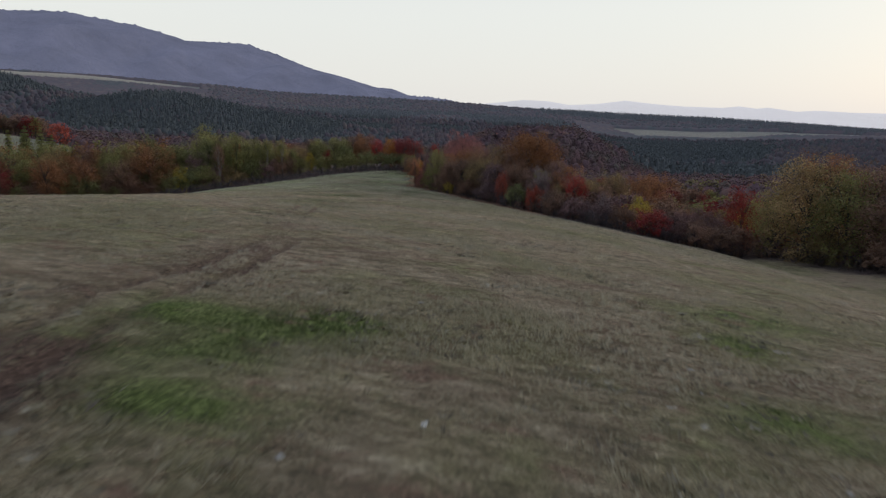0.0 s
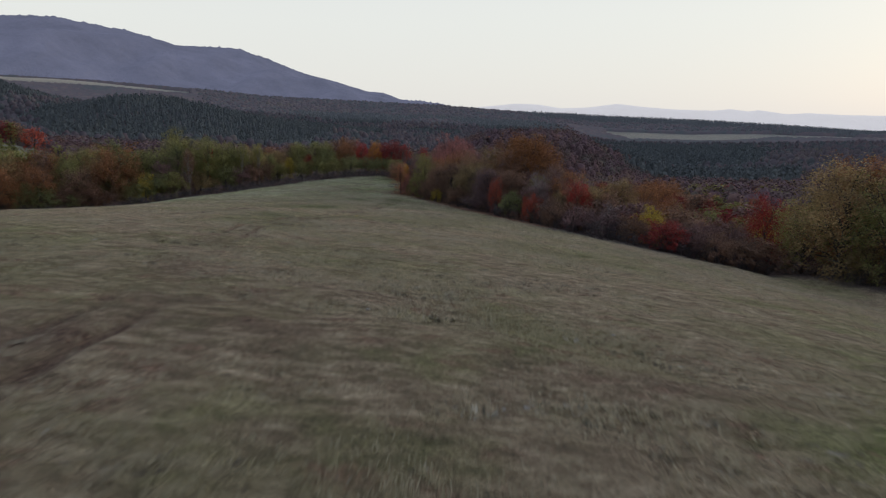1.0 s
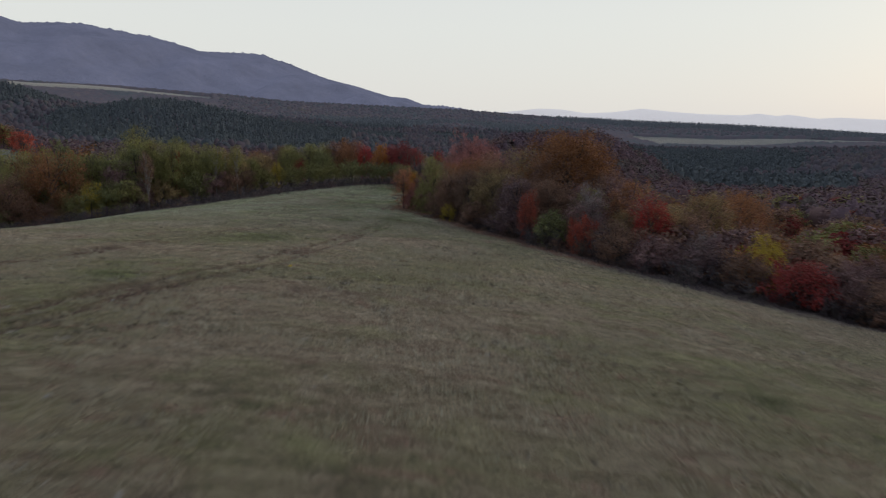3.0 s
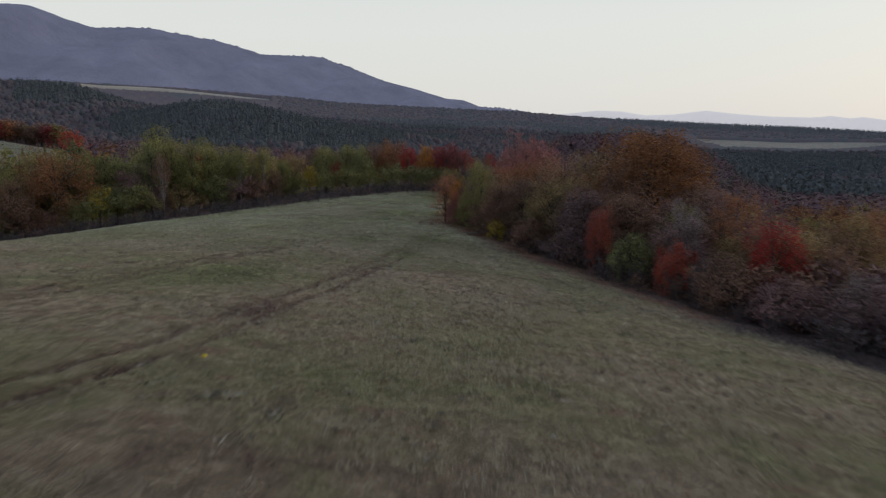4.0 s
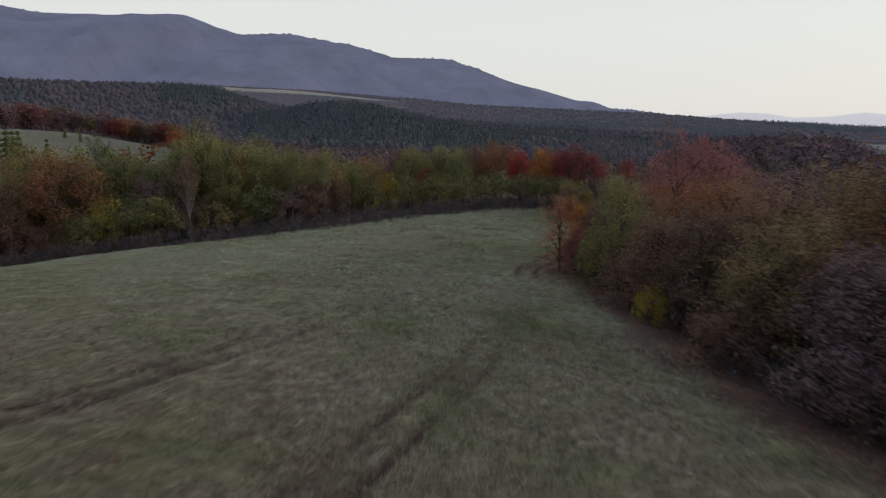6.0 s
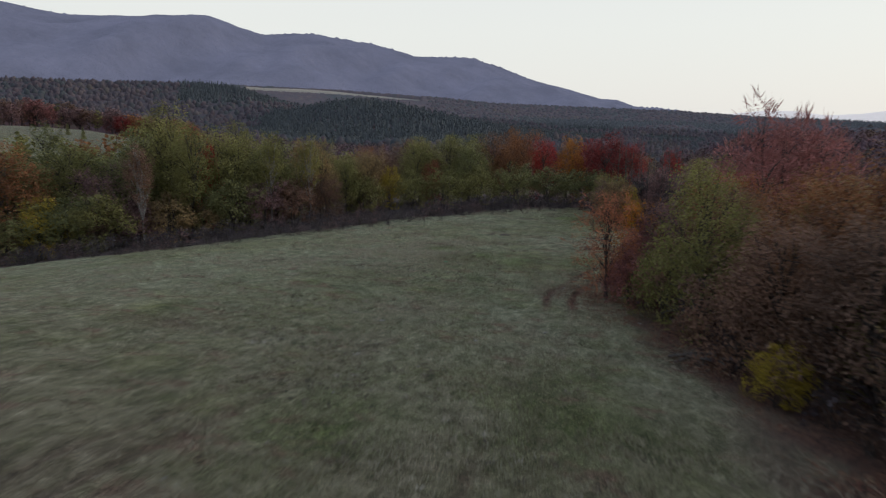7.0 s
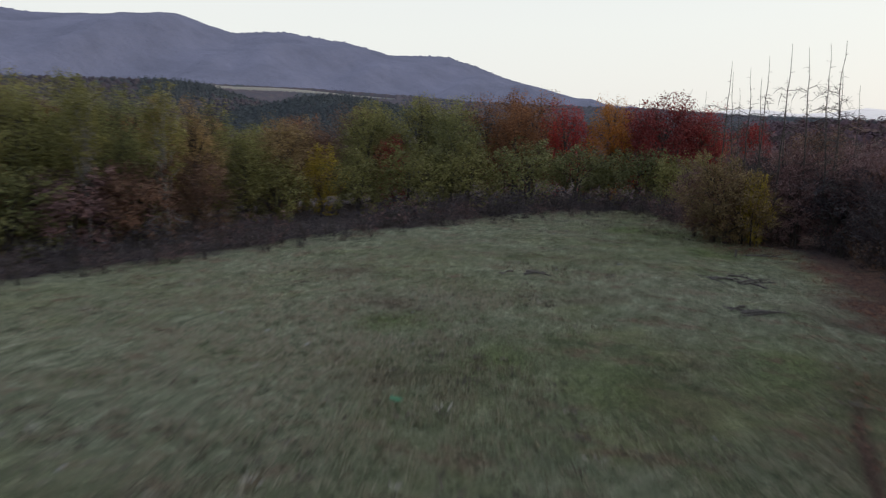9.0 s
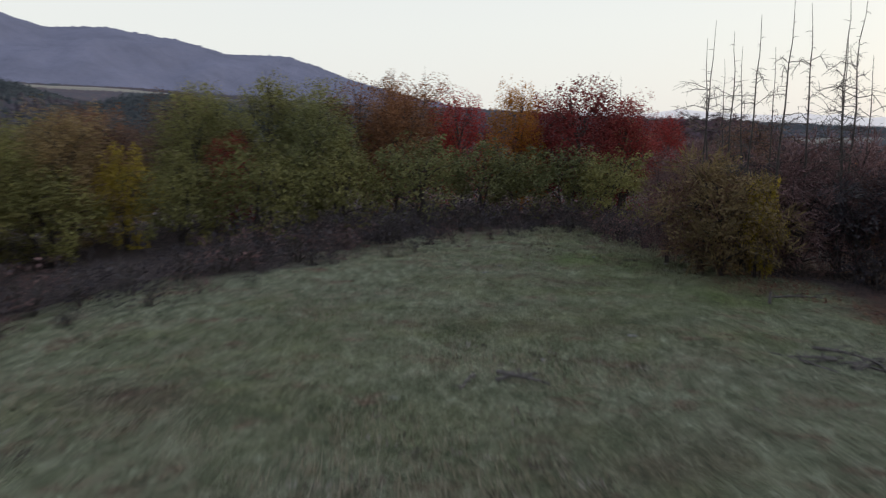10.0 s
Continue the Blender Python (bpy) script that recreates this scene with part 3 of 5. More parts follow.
def grow_tree(seed, h, r, base, lobes, n_leaves, leaf, stems=1, bare=0.0, shape="round", fill=0.9, hub_count=84, thin=1.0):
    """Wood and crown of one tree, standing at the origin. base: the height at which the crown begins, as a share; bare: the share of twigs instead of leaves."""
    rng = np.random.RandomState(seed)
    wood, crown = [], []
    middle = np.array([0, 0, h * (0.35 + 0.3 * base)])
    tops = []
    for s in range(stems):
        lean = rng.normal(0, 0.05 if stems == 1 else 0.16, 2) * h
        off = rng.normal(0, 0.0 if stems == 1 else 0.07 * r, 2)
        t = np.linspace(0, 1, 8)
        p = np.stack([off[0] + lean[0] * t ** 1.3 + rng.normal(0, 0.012 * h, 8) * t, off[1] + lean[1] * t ** 1.3 + rng.normal(0, 0.012 * h, 8) * t, t * h * 0.86 - 0.25 * (t == 0)], 1)
        r0 = (0.0058 if shape == "tall" and base > 0.17 else 0.013) * h / math.sqrt(stems) * (0.4 + 0.6 * thin) + 0.02
        wood.append(tube(p, r0 * (1 - t * 0.86) * np.where(t == 0, 1.35, 1), 7))
        tops.append(p)
    for i in range(lobes):
        f = base + (1 - base) * ((i + rng.uniform(0.2, 0.8)) / lobes)
        g = (f - base) / (1 - base)
        if shape == "round":
            wide = math.sqrt(max(0.0, 1 - (2 * g - 0.85) ** 2 / 2.1))
        elif shape == "tall":
            wide = 0.85 * math.sin(math.pi * (0.12 + 0.80 * g))
        else:
            wide = 1.0 - 0.35 * g
        ang = i * 2.4 + rng.uniform(-0.5, 0.5)
        rad = r * wide * rng.uniform(0.35, 0.78)
        stem = tops[i % stems]
        k = min(7, max(1, int(f * 7 * 0.7)))
        c = np.array([stem[k, 0] + math.cos(ang) * rad, stem[k, 1] + math.sin(ang) * rad, f * h * (0.87 if shape == "round" else 0.93)])
        rl = r * rng.uniform(0.22, 0.40) * (0.75 + 0.35 * wide)
        c[2] = min(c[2], h - rl * 1.05)
        wood.append(limb(rng, stem[k], c, (0.007 * h + 0.012) * thin, 0.006 * thin, steps=4, sides=4))
        for q in range(3):
            wood.append(limb(rng, c * 0.7 + stem[k] * 0.3, c + directions(rng, 1)[0] * rl * 0.95, 0.004 * h * thin, 0.004, 0.05, 3, 3))
        n = int(n_leaves / lobes * rng.uniform(0.55, 0.95))
        # the lobe itself is made of uneven sprays
        sprays = c + directions(rng, 14) * (rl * rng.uniform(0.35, 1.0, 14) ** 0.6)[:, None] * np.array([1.05, 1.05, 0.8])
        pick = rng.randint(0, 14, n)
        places = sprays[pick] + directions(rng, n) * (rl * 0.36 * rng.uniform(0.05, 1, n) ** 0.5)[:, None]
        places[:, 2] = np.maximum(places[:, 2], 0.12)
        nb = int(n * bare)
        if nb:
            crown.append(twigs(rng, places[:nb], (places[:nb] - c) / rl, 0.060 * h + 0.10, 0.005 + 0.0004 * h))
        if nb < n:
            crown.append(leaves(rng, places[nb:], leaf, 0.15, sprays[pick[nb:]] * 0.55 + c * 0.3 + middle * 0.15))
    # sprays that fill the outline between the lobes
    m = int(n_leaves * fill * (1 - bare))
    if m and shape != "low":
        k = hub_count
        hubs = directions(rng, k)
        hubs[:, 2] = np.abs(hubs[:, 2]) * 1.0 - 0.35 * rng.uniform(0, 1, k)
        swell = 0.90 + 0.16 * np.sin(np.arctan2(hubs[:, 1], hubs[:, 0]) * 3 + seed) + 0.10 * rng.uniform(-1, 1, k)
        reach = r * 0.84 * swell
        tall_half = h * (1 - base) * (0.60 if shape == "round" else 0.56)
        narrow = 1.0 if shape == "round" else 0.80
        hubs = hubs * np.stack([reach * narrow, reach * narrow, tall_half * (0.82 + 0.18 * swell)], 1) * rng.uniform(0.72, 1.0, k)[:, None] + np.array([0, 0, h * base + tall_half * 0.60])
        hubs[:, 2] = np.where(hubs[:, 2] > h * 0.88, h * 0.88 + (hubs[:, 2] - h * 0.88) * 0.35, hubs[:, 2])
        own = hubs[rng.randint(0, k, m)]
        places = own + directions(rng, m) * (r * (0.17 if k > 200 else 0.23) * rng.uniform(0.1, 1, m) ** 0.4)[:, None] * np.array([1.1, 1.1, 0.8])
        places[:, 2] = np.maximum(places[:, 2], 0.15)
        crown.append(leaves(rng, places, leaf, 0.15, own * 0.8 + middle * 0.2 - np.array([0, 0, r * 0.06])))
    return join(wood), join(crown)


def grow_snag(seed, h):
    """A dead standing pole: kinked, thin towards the tip, with long crooked branches below and short stubs above."""
    rng = np.random.RandomState(seed)
    t = np.linspace(0, 1, 14)
    lean = rng.normal(0, 0.022, 2) * h
    kink = np.cumsum(rng.normal(0, 0.0042 * h, (14, 2)), 0) * t[:, None]
    p = np.stack([kink[:, 0] + lean[0] * t, kink[:, 1] + lean[1] * t, t * h - 0.2 * (t == 0)], 1)
    wood = [tube(p, 0.0068 * h * (1 - t) ** 1.1 + 0.008, 6)]
    for i in range(58):
        f = rng.uniform(0.12, 0.80) if i < 46 else rng.uniform(0.6, 0.98)
        at = np.array([np.interp(f, t, p[:, k]) for k in range(3)])
        ang = rng.uniform(0, 2 * math.pi)
        ln = h * rng.choice([0.03, 0.07, 0.13, 0.20]) * rng.uniform(0.7, 1.2) * (1.15 - 0.75 * f) if i < 46 else h * rng.uniform(0.008, 0.03)
        flat = np.array([math.cos(ang), math.sin(ang), 0.0])
        mid_at = at + flat * ln * 0.5 + np.array([0, 0, ln * rng.uniform(0.0, 0.30)])
        end = at + flat * ln + np.array([0, 0, ln * rng.uniform(-0.45, 0.40)]) + rng.normal(0, 0.06 * ln, 3)
        thick = 0.010 + 0.010 * min(1.0, ln)
        wood.append(limb(rng, at, mid_at, thick, thick * 0.7, 0.0, 4, 4))
        wood.append(limb(rng, mid_at, end, thick * 0.7, 0.006, rng.uniform(-0.08, 0.08), 4, 4))
        if ln > 0.06 * h:
            for q in range(7):
                m = mid_at + (end - mid_at) * rng.uniform(-0.3, 0.95)
                wood.append(limb(rng, m, m + (flat * 0.5 + directions(rng, 1)[0]) * ln * rng.uniform(0.15, 0.38), 0.009, 0.005, 0.05, 3, 3))
    return join(wood), None


def grow_conifer(seed, h, r):
    """A small spruce: drooping boughs in whorls."""
    rng = np.random.RandomState(seed)
    wood = [tube(np.stack([np.zeros(5), np.zeros(5), np.linspace(-0.2, h * 0.98, 5)], 1), np.linspace(0.016 * h, 0.01, 5), 6)]
    crown = []
    for i in range(16):
        f = 0.06 + 0.92 * i / 15
        wide = r * (1 - f) ** 0.85 + 0.06
        for k in range(9):
            a = k * 0.7 + i * 1.3 + rng.uniform(-0.2, 0.2)
            n = 26
            d = rng.uniform(0.1, 1, n) * wide * rng.uniform(0.75, 1.1)
            places = np.stack([np.cos(a) * d, np.sin(a) * d, f * h - d * 0.35 + rng.normal(0, 0.05, n)], 1) + rng.normal(0, 0.05 * wide + 0.02, (n, 3))
            crown.append(leaves(rng, places, 0.26, 0.2, np.array([0, 0, f * h * 0.6])))
    return join(wood), join(crown)


def two_meshes(name, grown):
    wood, crown = grown
    return mesh_of(name + "_wood", *wood, (None,), True), crown and mesh_of(name + "_crown", *crown, (None,))


KINDS = {
    "round": [two_meshes("broad_tree", grow_tree(100 + k, 8.0, 3.6, 0.10, 24, 7600, 0.122)) for k in range(5)],
    "tall": [two_meshes("tall_tree", grow_tree(120 + k, 11.0, 3.2, 0.16, 22, 7000, 0.130, shape="tall")) for k in range(3)],
    "birch": [two_meshes("birch", grow_tree(140 + k, 11.0, 2.2, 0.42, 16, 3200, 0.135, shape="tall")) for k in range(2)],
    "shrub": [two_meshes("shrub", grow_tree(160 + k, 3.4, 2.0, 0.10, 10, 3200, 0.105, stems=4)) for k in range(3)],
    "bare": [two_meshes("bare_tree", grow_tree(180 + k, 7.0, 2.8, 0.12, 16, 5200, 0.13, stems=3, bare=0.62)) for k in range(3)],
    "dome": [two_meshes("dome_tree", grow_tree(110, 13.0, 5.4, 0.30, 26, 13000, 0.145, fill=1.6, hub_count=420))],
    "round_lite": [two_meshes("back_tree", grow_tree(300 + k, 8.0, 3.6, 0.10, 14, 950, 0.38)) for k in range(3)],
    "tall_lite": [two_meshes("back_tall_tree", grow_tree(320 + k, 11.0, 3.2, 0.12, 14, 950, 0.40, shape="tall")) for k in range(3)],
    "bare_lite": [two_meshes("back_bare_tree", grow_tree(340 + k, 7.0, 2.8, 0.12, 9, 1050, 0.24, stems=2, bare=0.70)) for k in range(2)],
    "shrub_lite": [two_meshes("back_shrub", grow_tree(360 + k, 3.4, 2.0, 0.10, 8, 700, 0.22, stems=3)) for k in range(2)],
    "thicket": [two_meshes("thicket", grow_tree(200 + k, 1.7, 1.6, 0.05, 6, 560, 0.13, stems=4, bare=0.85, shape="low")) for k in range(3)],
    "sapling": [two_meshes("sapling", grow_tree(220, 6.6, 1.75, 0.12, 30, 3400, 0.080, bare=0.08, fill=0.7, thin=0.35))],
    "snag": [two_meshes("snag", grow_snag(240 + k, 11.0)) for k in range(6)],
    "conifer": [two_meshes("spruce", grow_conifer(260 + k, 8.0, 2.2)) for k in range(2)],
}
NOMINAL = {"round": 8.0, "dome": 13.0, "tall": 11.0, "birch": 11.0, "shrub": 3.4, "bare": 7.0, "thicket": 1.7, "sapling": 6.6, "snag": 11.0, "conifer": 8.0}
WORDS = {"olive": "olive-green", "green": "dull green", "yellow": "bright yellow", "ochre": "ochre", "orange": "orange", "amber": "bright orange", "copper": "copper-orange", "salmon": "salmon-pink", "rust": "rust-brown", "red": "bright red",
         "maroon": "dark red", "coral": "coral-red", "pink": "faded pinkish-red", "brown": "brown", "plum": "grey-purple", "ash": "pale ash-grey", "bramble": "dark brown-purple"}
THING = {"dome": ("broadleaf_tree", "large dome-crowned tree", "tree"), "round": ("broadleaf_tree", "broad tree", "tree"), "tall": ("tall_tree", "tall slender tree", "tree"), "birch": ("birch_tree", "white-stemmed birch", "tree"),
         "shrub": ("shrub", "many-stemmed shrub", "shrub"), "bare": ("bare_tree", "nearly leafless tree", "tree"), "thicket": ("bramble_thicket", "low tangled bramble thicket", "shrub"),
         "sapling": ("young_tree", "young thin-crowned tree", "tree"), "snag": ("dead_tree", "dead standing pole", "tree"), "conifer": ("spruce_tree", "dark spruce", "tree")}
chance = random.Random(7)


def plant(kind, x, y, tall, colour, wide=1.0, where="beside the meadow", group="", turn=None, variant=None, lite=False):
    """One tree or shrub of the given height, standing on the ground."""
    name, what, category = THING[kind]
    meshes = KINDS[kind + "_lite" if lite and kind + "_lite" in KINDS else kind]
    wood_me, crown_me = meshes[chance.randrange(len(meshes)) if variant is None else variant]
    s = tall / NOMINAL[kind]
    root = new(name)
    root.empty_display_size = 0.3
    spin = chance.uniform(0, 360) if turn is None else turn
    root.matrix_world = pose(x, y, zat(x, y) - 0.05, 0, 0, spin) @ Matrix.Diagonal((s * wide, s * wide, s, 1))
    if kind == "snag":
        label = "grey dead standing pole with broken branches behind shrubs"
    elif kind == "conifer":
        label = "dark green spruce standing " + where
    elif kind in ("bare", "thicket"):
        label = what + " with " + WORDS[colour] + " twigs " + where
    else:
        label = what + " with " + WORDS[colour] + " leaves " + where
    tagged(root, label, category, group)
    pieces = (("trunk", wood_me, BARK_BIRCH if kind == "birch" else BARK_DEAD if kind == "snag" else BARK), ("crown", crown_me, LEAF[colour]))
    for part_name, me, mat in pieces[:2 if crown_me else 1]:
        ob = new(part_name, me)
        ob.parent = root
        ob.material_slots[0].link = "OBJECT"
        ob.material_slots[0].material = mat
        if kind == "thicket":
            ob.name = "rootstock" if part_name == "trunk" else "crown"
            tagged(ob, kind="stuff")
    return root


def along(points, step, jitter=0.0):
    """Places at even steps along a line of points."""
    pts = np.asarray(points, float)
    seg = np.hypot(*np.diff(pts, axis=0).T)
    total = np.concatenate([[0], np.cumsum(seg)])
    for d in np.arange(step / 2, total[-1], step):
        d += chance.uniform(-jitter, jitter)
        yield float(np.interp(d, total, pts[:, 0])), float(np.interp(d, total, pts[:, 1]))


def pick(text):
    return chance.choice(text.split())

# -- the hedge on the right, near to far --
HEDGE = "in the hedge"
for kind, x, y, tall, colour, wide in (
        ("round", 46.5, 88.0, 15.0, "ochre", 1.05), ("round", 49.5, 83.5, 13.0, "olive", 1.0), ("round", 54.5, 83.0, 14.0, "brown", 1.15), ("round", 52.5, 77.5, 11.0, "brown", 1.15), ("round", 51.5, 91.0, 15.5, "rust", 0.95),
        ("round", 57.5, 76.0, 11.5, "plum", 1.1), ("bare", 62.0, 66.0, 9.5, "plum", 1.2), ("round", 45.5, 93.5, 10.5, "olive", 0.8), ("shrub", 50.5, 76.5, 5.0, "brown", 1.2), ("shrub", 47.2, 84.0, 4.8, "ochre", 1.0),
        ("round", 43.0, 98.5, 10.5, "red", 0.62), ("bare", 31.0, 91.5, 4.6, "plum", 1.1), ("shrub", 33.5, 90.5, 4.0, "brown", 1.2), ("shrub", 28.0, 91.5, 4.2, "maroon", 1.2), ("shrub", 37.5, 92.5, 4.2, "brown", 1.25), ("shrub", 40.8, 94.5, 4.6, "brown", 1.25),
        ("round", 19.8, 102.5, 7.4, "red", 0.68), ("shrub", 14.0, 105.2, 4.4, "coral", 0.58), ("round", 9.5, 111.0, 6.0, "coral", 0.46), ("bare", 15.2, 107.6, 7.4, "ash", 0.5), ("bare", 29.6, 93.0, 3.2, "ash", 0.7), ("bare", 32.8, 91.2, 2.8, "ash", 0.8), ("bare", 23.0, 98.5, 4.8, "ash", 0.7), ("shrub", 11.6, 109.0, 4.2, "green", 0.9),
        ("dome", 15.6, 123.0, 14.5, "copper", 1.10), ("round", 10.5, 126.5, 11.2, "ochre", 0.85), ("round", 7.2, 129.0, 10.4, "brown", 0.85), ("round", 12.6, 120.5, 10.8, "brown", 0.85), ("round", 4.8, 133.8, 9.8, "rust", 0.85), ("round", 18.6, 118.0, 10.0, "brown", 0.9), ("round", 22.0, 119.5, 9.6, "rust", 0.9), ("round", 38.6, 127.5, 12.0, "rust", 0.85), ("round", 22.5, 112.5, 8.2, "plum", 1.0), ("shrub", 28.2, 98.0, 5.6, "yellow", 0.70), ("round", 27.0, 108.5, 9.5, "ochre", 0.75), ("round", 31.0, 112.0, 9.5, "rust", 0.8),
        ("round", -1.1, 134.8, 8.8, "olive", 0.66), ("round", 1.4, 129.4, 7.0, "brown", 0.95), ("round", 3.8, 126.5, 7.8, "brown", 1.0), ("round", 6.5, 121.5, 8.0, "ochre", 1.0),
        ("round", 9.0, 117.0, 7.6, "plum", 1.05), ("round", 12.0, 114.0, 7.6, "brown", 1.0), ("round", 15.5, 108.5, 6.6, "plum", 1.1), ("bare", 17.2, 111.5, 8.4, "plum", 1.0), ("round", 20.5, 107.5, 7.0, "brown", 1.0),
        ("shrub", 16.5, 101.0, 4.4, "brown", 1.1), ("shrub", 18.6, 98.2, 3.6, "plum", 1.1), ("shrub", 22.5, 97.0, 4.4, "plum", 1.1), ("shrub", 25.0, 94.5, 3.8, "brown", 1.1), ("shrub", 1.0, 126.6, 2.6, "yellow", 0.75), ("bare", 4.2, 162.0, 10.8, "pink", 1.0),
        ("round", -2.7, 142.4, 6.6, "plum", 0.72), ("round", -1.0, 145.2, 7.2, "coral", 0.66), ("shrub", -3.6, 142.4, 4.8, "pink", 0.8), ("shrub", -5.1, 142.0, 2.8, "salmon", 0.8), ("shrub", -4.4, 139.8, 3.2, "pink", 0.8), ("shrub", -2.6, 137.6, 4.4, "olive", 0.8), ("shrub", -1.2, 138.8, 5.4, "brown", 0.9), ("round", 0.4, 141.0, 8.0, "brown", 0.9), ("round", 3.5, 137.5, 8.4, "rust", 0.95), ("round", 8.0, 131.0, 8.6, "ochre", 1.0),
        ("bare", 37.5, 96.5, 6.0, "plum", 1.2), ("bare", 41.0, 101.0, 6.0, "brown", 1.2), ("bare", 34.5, 96.0, 5.6, "plum", 1.2), ("shrub", 38.0, 99.0, 6.0, "rust", 1.1), ("shrub", 45.5, 104.0, 5.6, "yellow", 0.8), ("shrub", 60.5, 92.0, 7.0, "amber", 0.7), ("shrub", 63.5, 90.0, 6.0, "yellow", 0.9),
        ("bare", 12.5, 130.0, 8.0, "plum", 1.1), ("round", 20.0, 126.0, 9.0, "brown", 1.0), ("round", 1.0, 148.5, 8.0, "orange", 0.8), ("round", 2.6, 155.0, 8.2, "maroon", 0.9), ("bare", 4.1, 152.0, 13.0, "pink", 0.72), ("bare", 7.0, 154.5, 12.4, "pink", 0.7),
        ("bare", 0.8, 161.0, 8.0, "plum", 1.1), ("round", 7.0, 147.0, 9.0, "ochre", 1.0), ("bare", 1.4, 168.0, 7.6, "brown", 1.0), ("bare", 0.6, 174.5, 7.2, "plum", 1.0), ("round", 0.2, 154.0, 6.4, "brown", 0.9), ("shrub", 0.3, 131.0, 4.4, "brown", 1.0),
        ("shrub", 4.4, 119.8, 3.8, "brown", 1.0), ("shrub", 7.6, 114.8, 3.6, "plum", 1.1)):
    plant(kind, x, y, tall, colour, wide, HEDGE, "hedge trees", lite=x > 58)
for x, y in along([(22.5, 101), (17.5, 106), (13, 111.5), (10, 117), (7, 122), (4.2, 128), (1.2, 135), (0.6, 143)], 2.6, 0.6):
    plant(pick("round round tall"), x + chance.uniform(0.4, 2.2), y + chance.uniform(0, 1.5), chance.uniform(5.6, 7.6), pick("brown plum rust brown ochre brown olive"), 0.95, HEDGE, "hedge trees")
plant("sapling", -5.7, 140.9, 6.6, "salmon", 1.25, "at the meadow corner", turn=40)
plant("sapling", -4.2, 143.6, 6.0, "amber", 1.2, "at the meadow corner", turn=160)
for x, y in along([(66, 58), (53, 73.5), (49, 79), (46.5, 87), (43.5, 93), (37, 90.8), (31, 89.5), (28, 89.5), (19.5, 93.6), (15.5, 98.5), (11.6, 105), (8.6, 112), (6, 117), (3.2, 123.5), (0.4, 131.5), (-1.6, 136)], 2.1, 0.5):
    plant("thicket", x + chance.uniform(-0.4, 0.8), y + chance.uniform(-0.3, 1.0), chance.uniform(1.3, 2.5), pick("bramble bramble brown bramble"), 1.15, "under the hedge", "hedge brambles")
for x, y in along([(-1.2, 144), (-0.8, 156), (-1.5, 168), (-2, 174)], 2.4, 0.5):
    plant("thicket", x + chance.uniform(0, 1.2), y, chance.uniform(1.4, 2.6), pick("bramble bramble brown"), 1.15, "under the hedge", "hedge brambles")
for x, y in along([(31, 99), (25, 106), (19, 117), (11, 124), (7, 140), (9, 158), (6, 172)], 3.6, 0.9):
    plant(pick("round bare round bare"), x + chance.uniform(0, 4), y + chance.uniform(-2, 2), chance.uniform(6.0, 8.6), pick("plum brown rust ochre plum"), 1.1, HEDGE, "hedge trees", lite=True)

for k in range(430):
    x, y = chance.uniform(12, 96), chance.uniform(62, 172)
    gone = float(inside(np.array([x]), np.array([y]))[0])
    if -60 < gone < -5.5 and y > 62 + 0.35 * (x - 40):
        low = gone > -26
        plant(pick("round bare shrub shrub"), x, y, chance.uniform(3.6, 6.0) if low else chance.uniform(5.0, 8.0), pick("plum brown rust rust plum brown olive maroon"), 1.15, HEDGE, "hedge trees", lite=True)

for x, y in along([(54, 75), (50, 80), (47, 88), (44, 94.5), (37, 92.5), (30, 91.5), (21.5, 95.5), (17, 100.5), (13, 107), (10, 114), (7, 119), (4.4, 126), (1.6, 134)], 2.8, 0.6):
    plant("bare", x + chance.uniform(0, 1.4), y + chance.uniform(0, 1.4), chance.uniform(2.6, 4.2), pick("bramble bramble plum"), 1.2, "low in the hedge", "hedge brambles", lite=True)

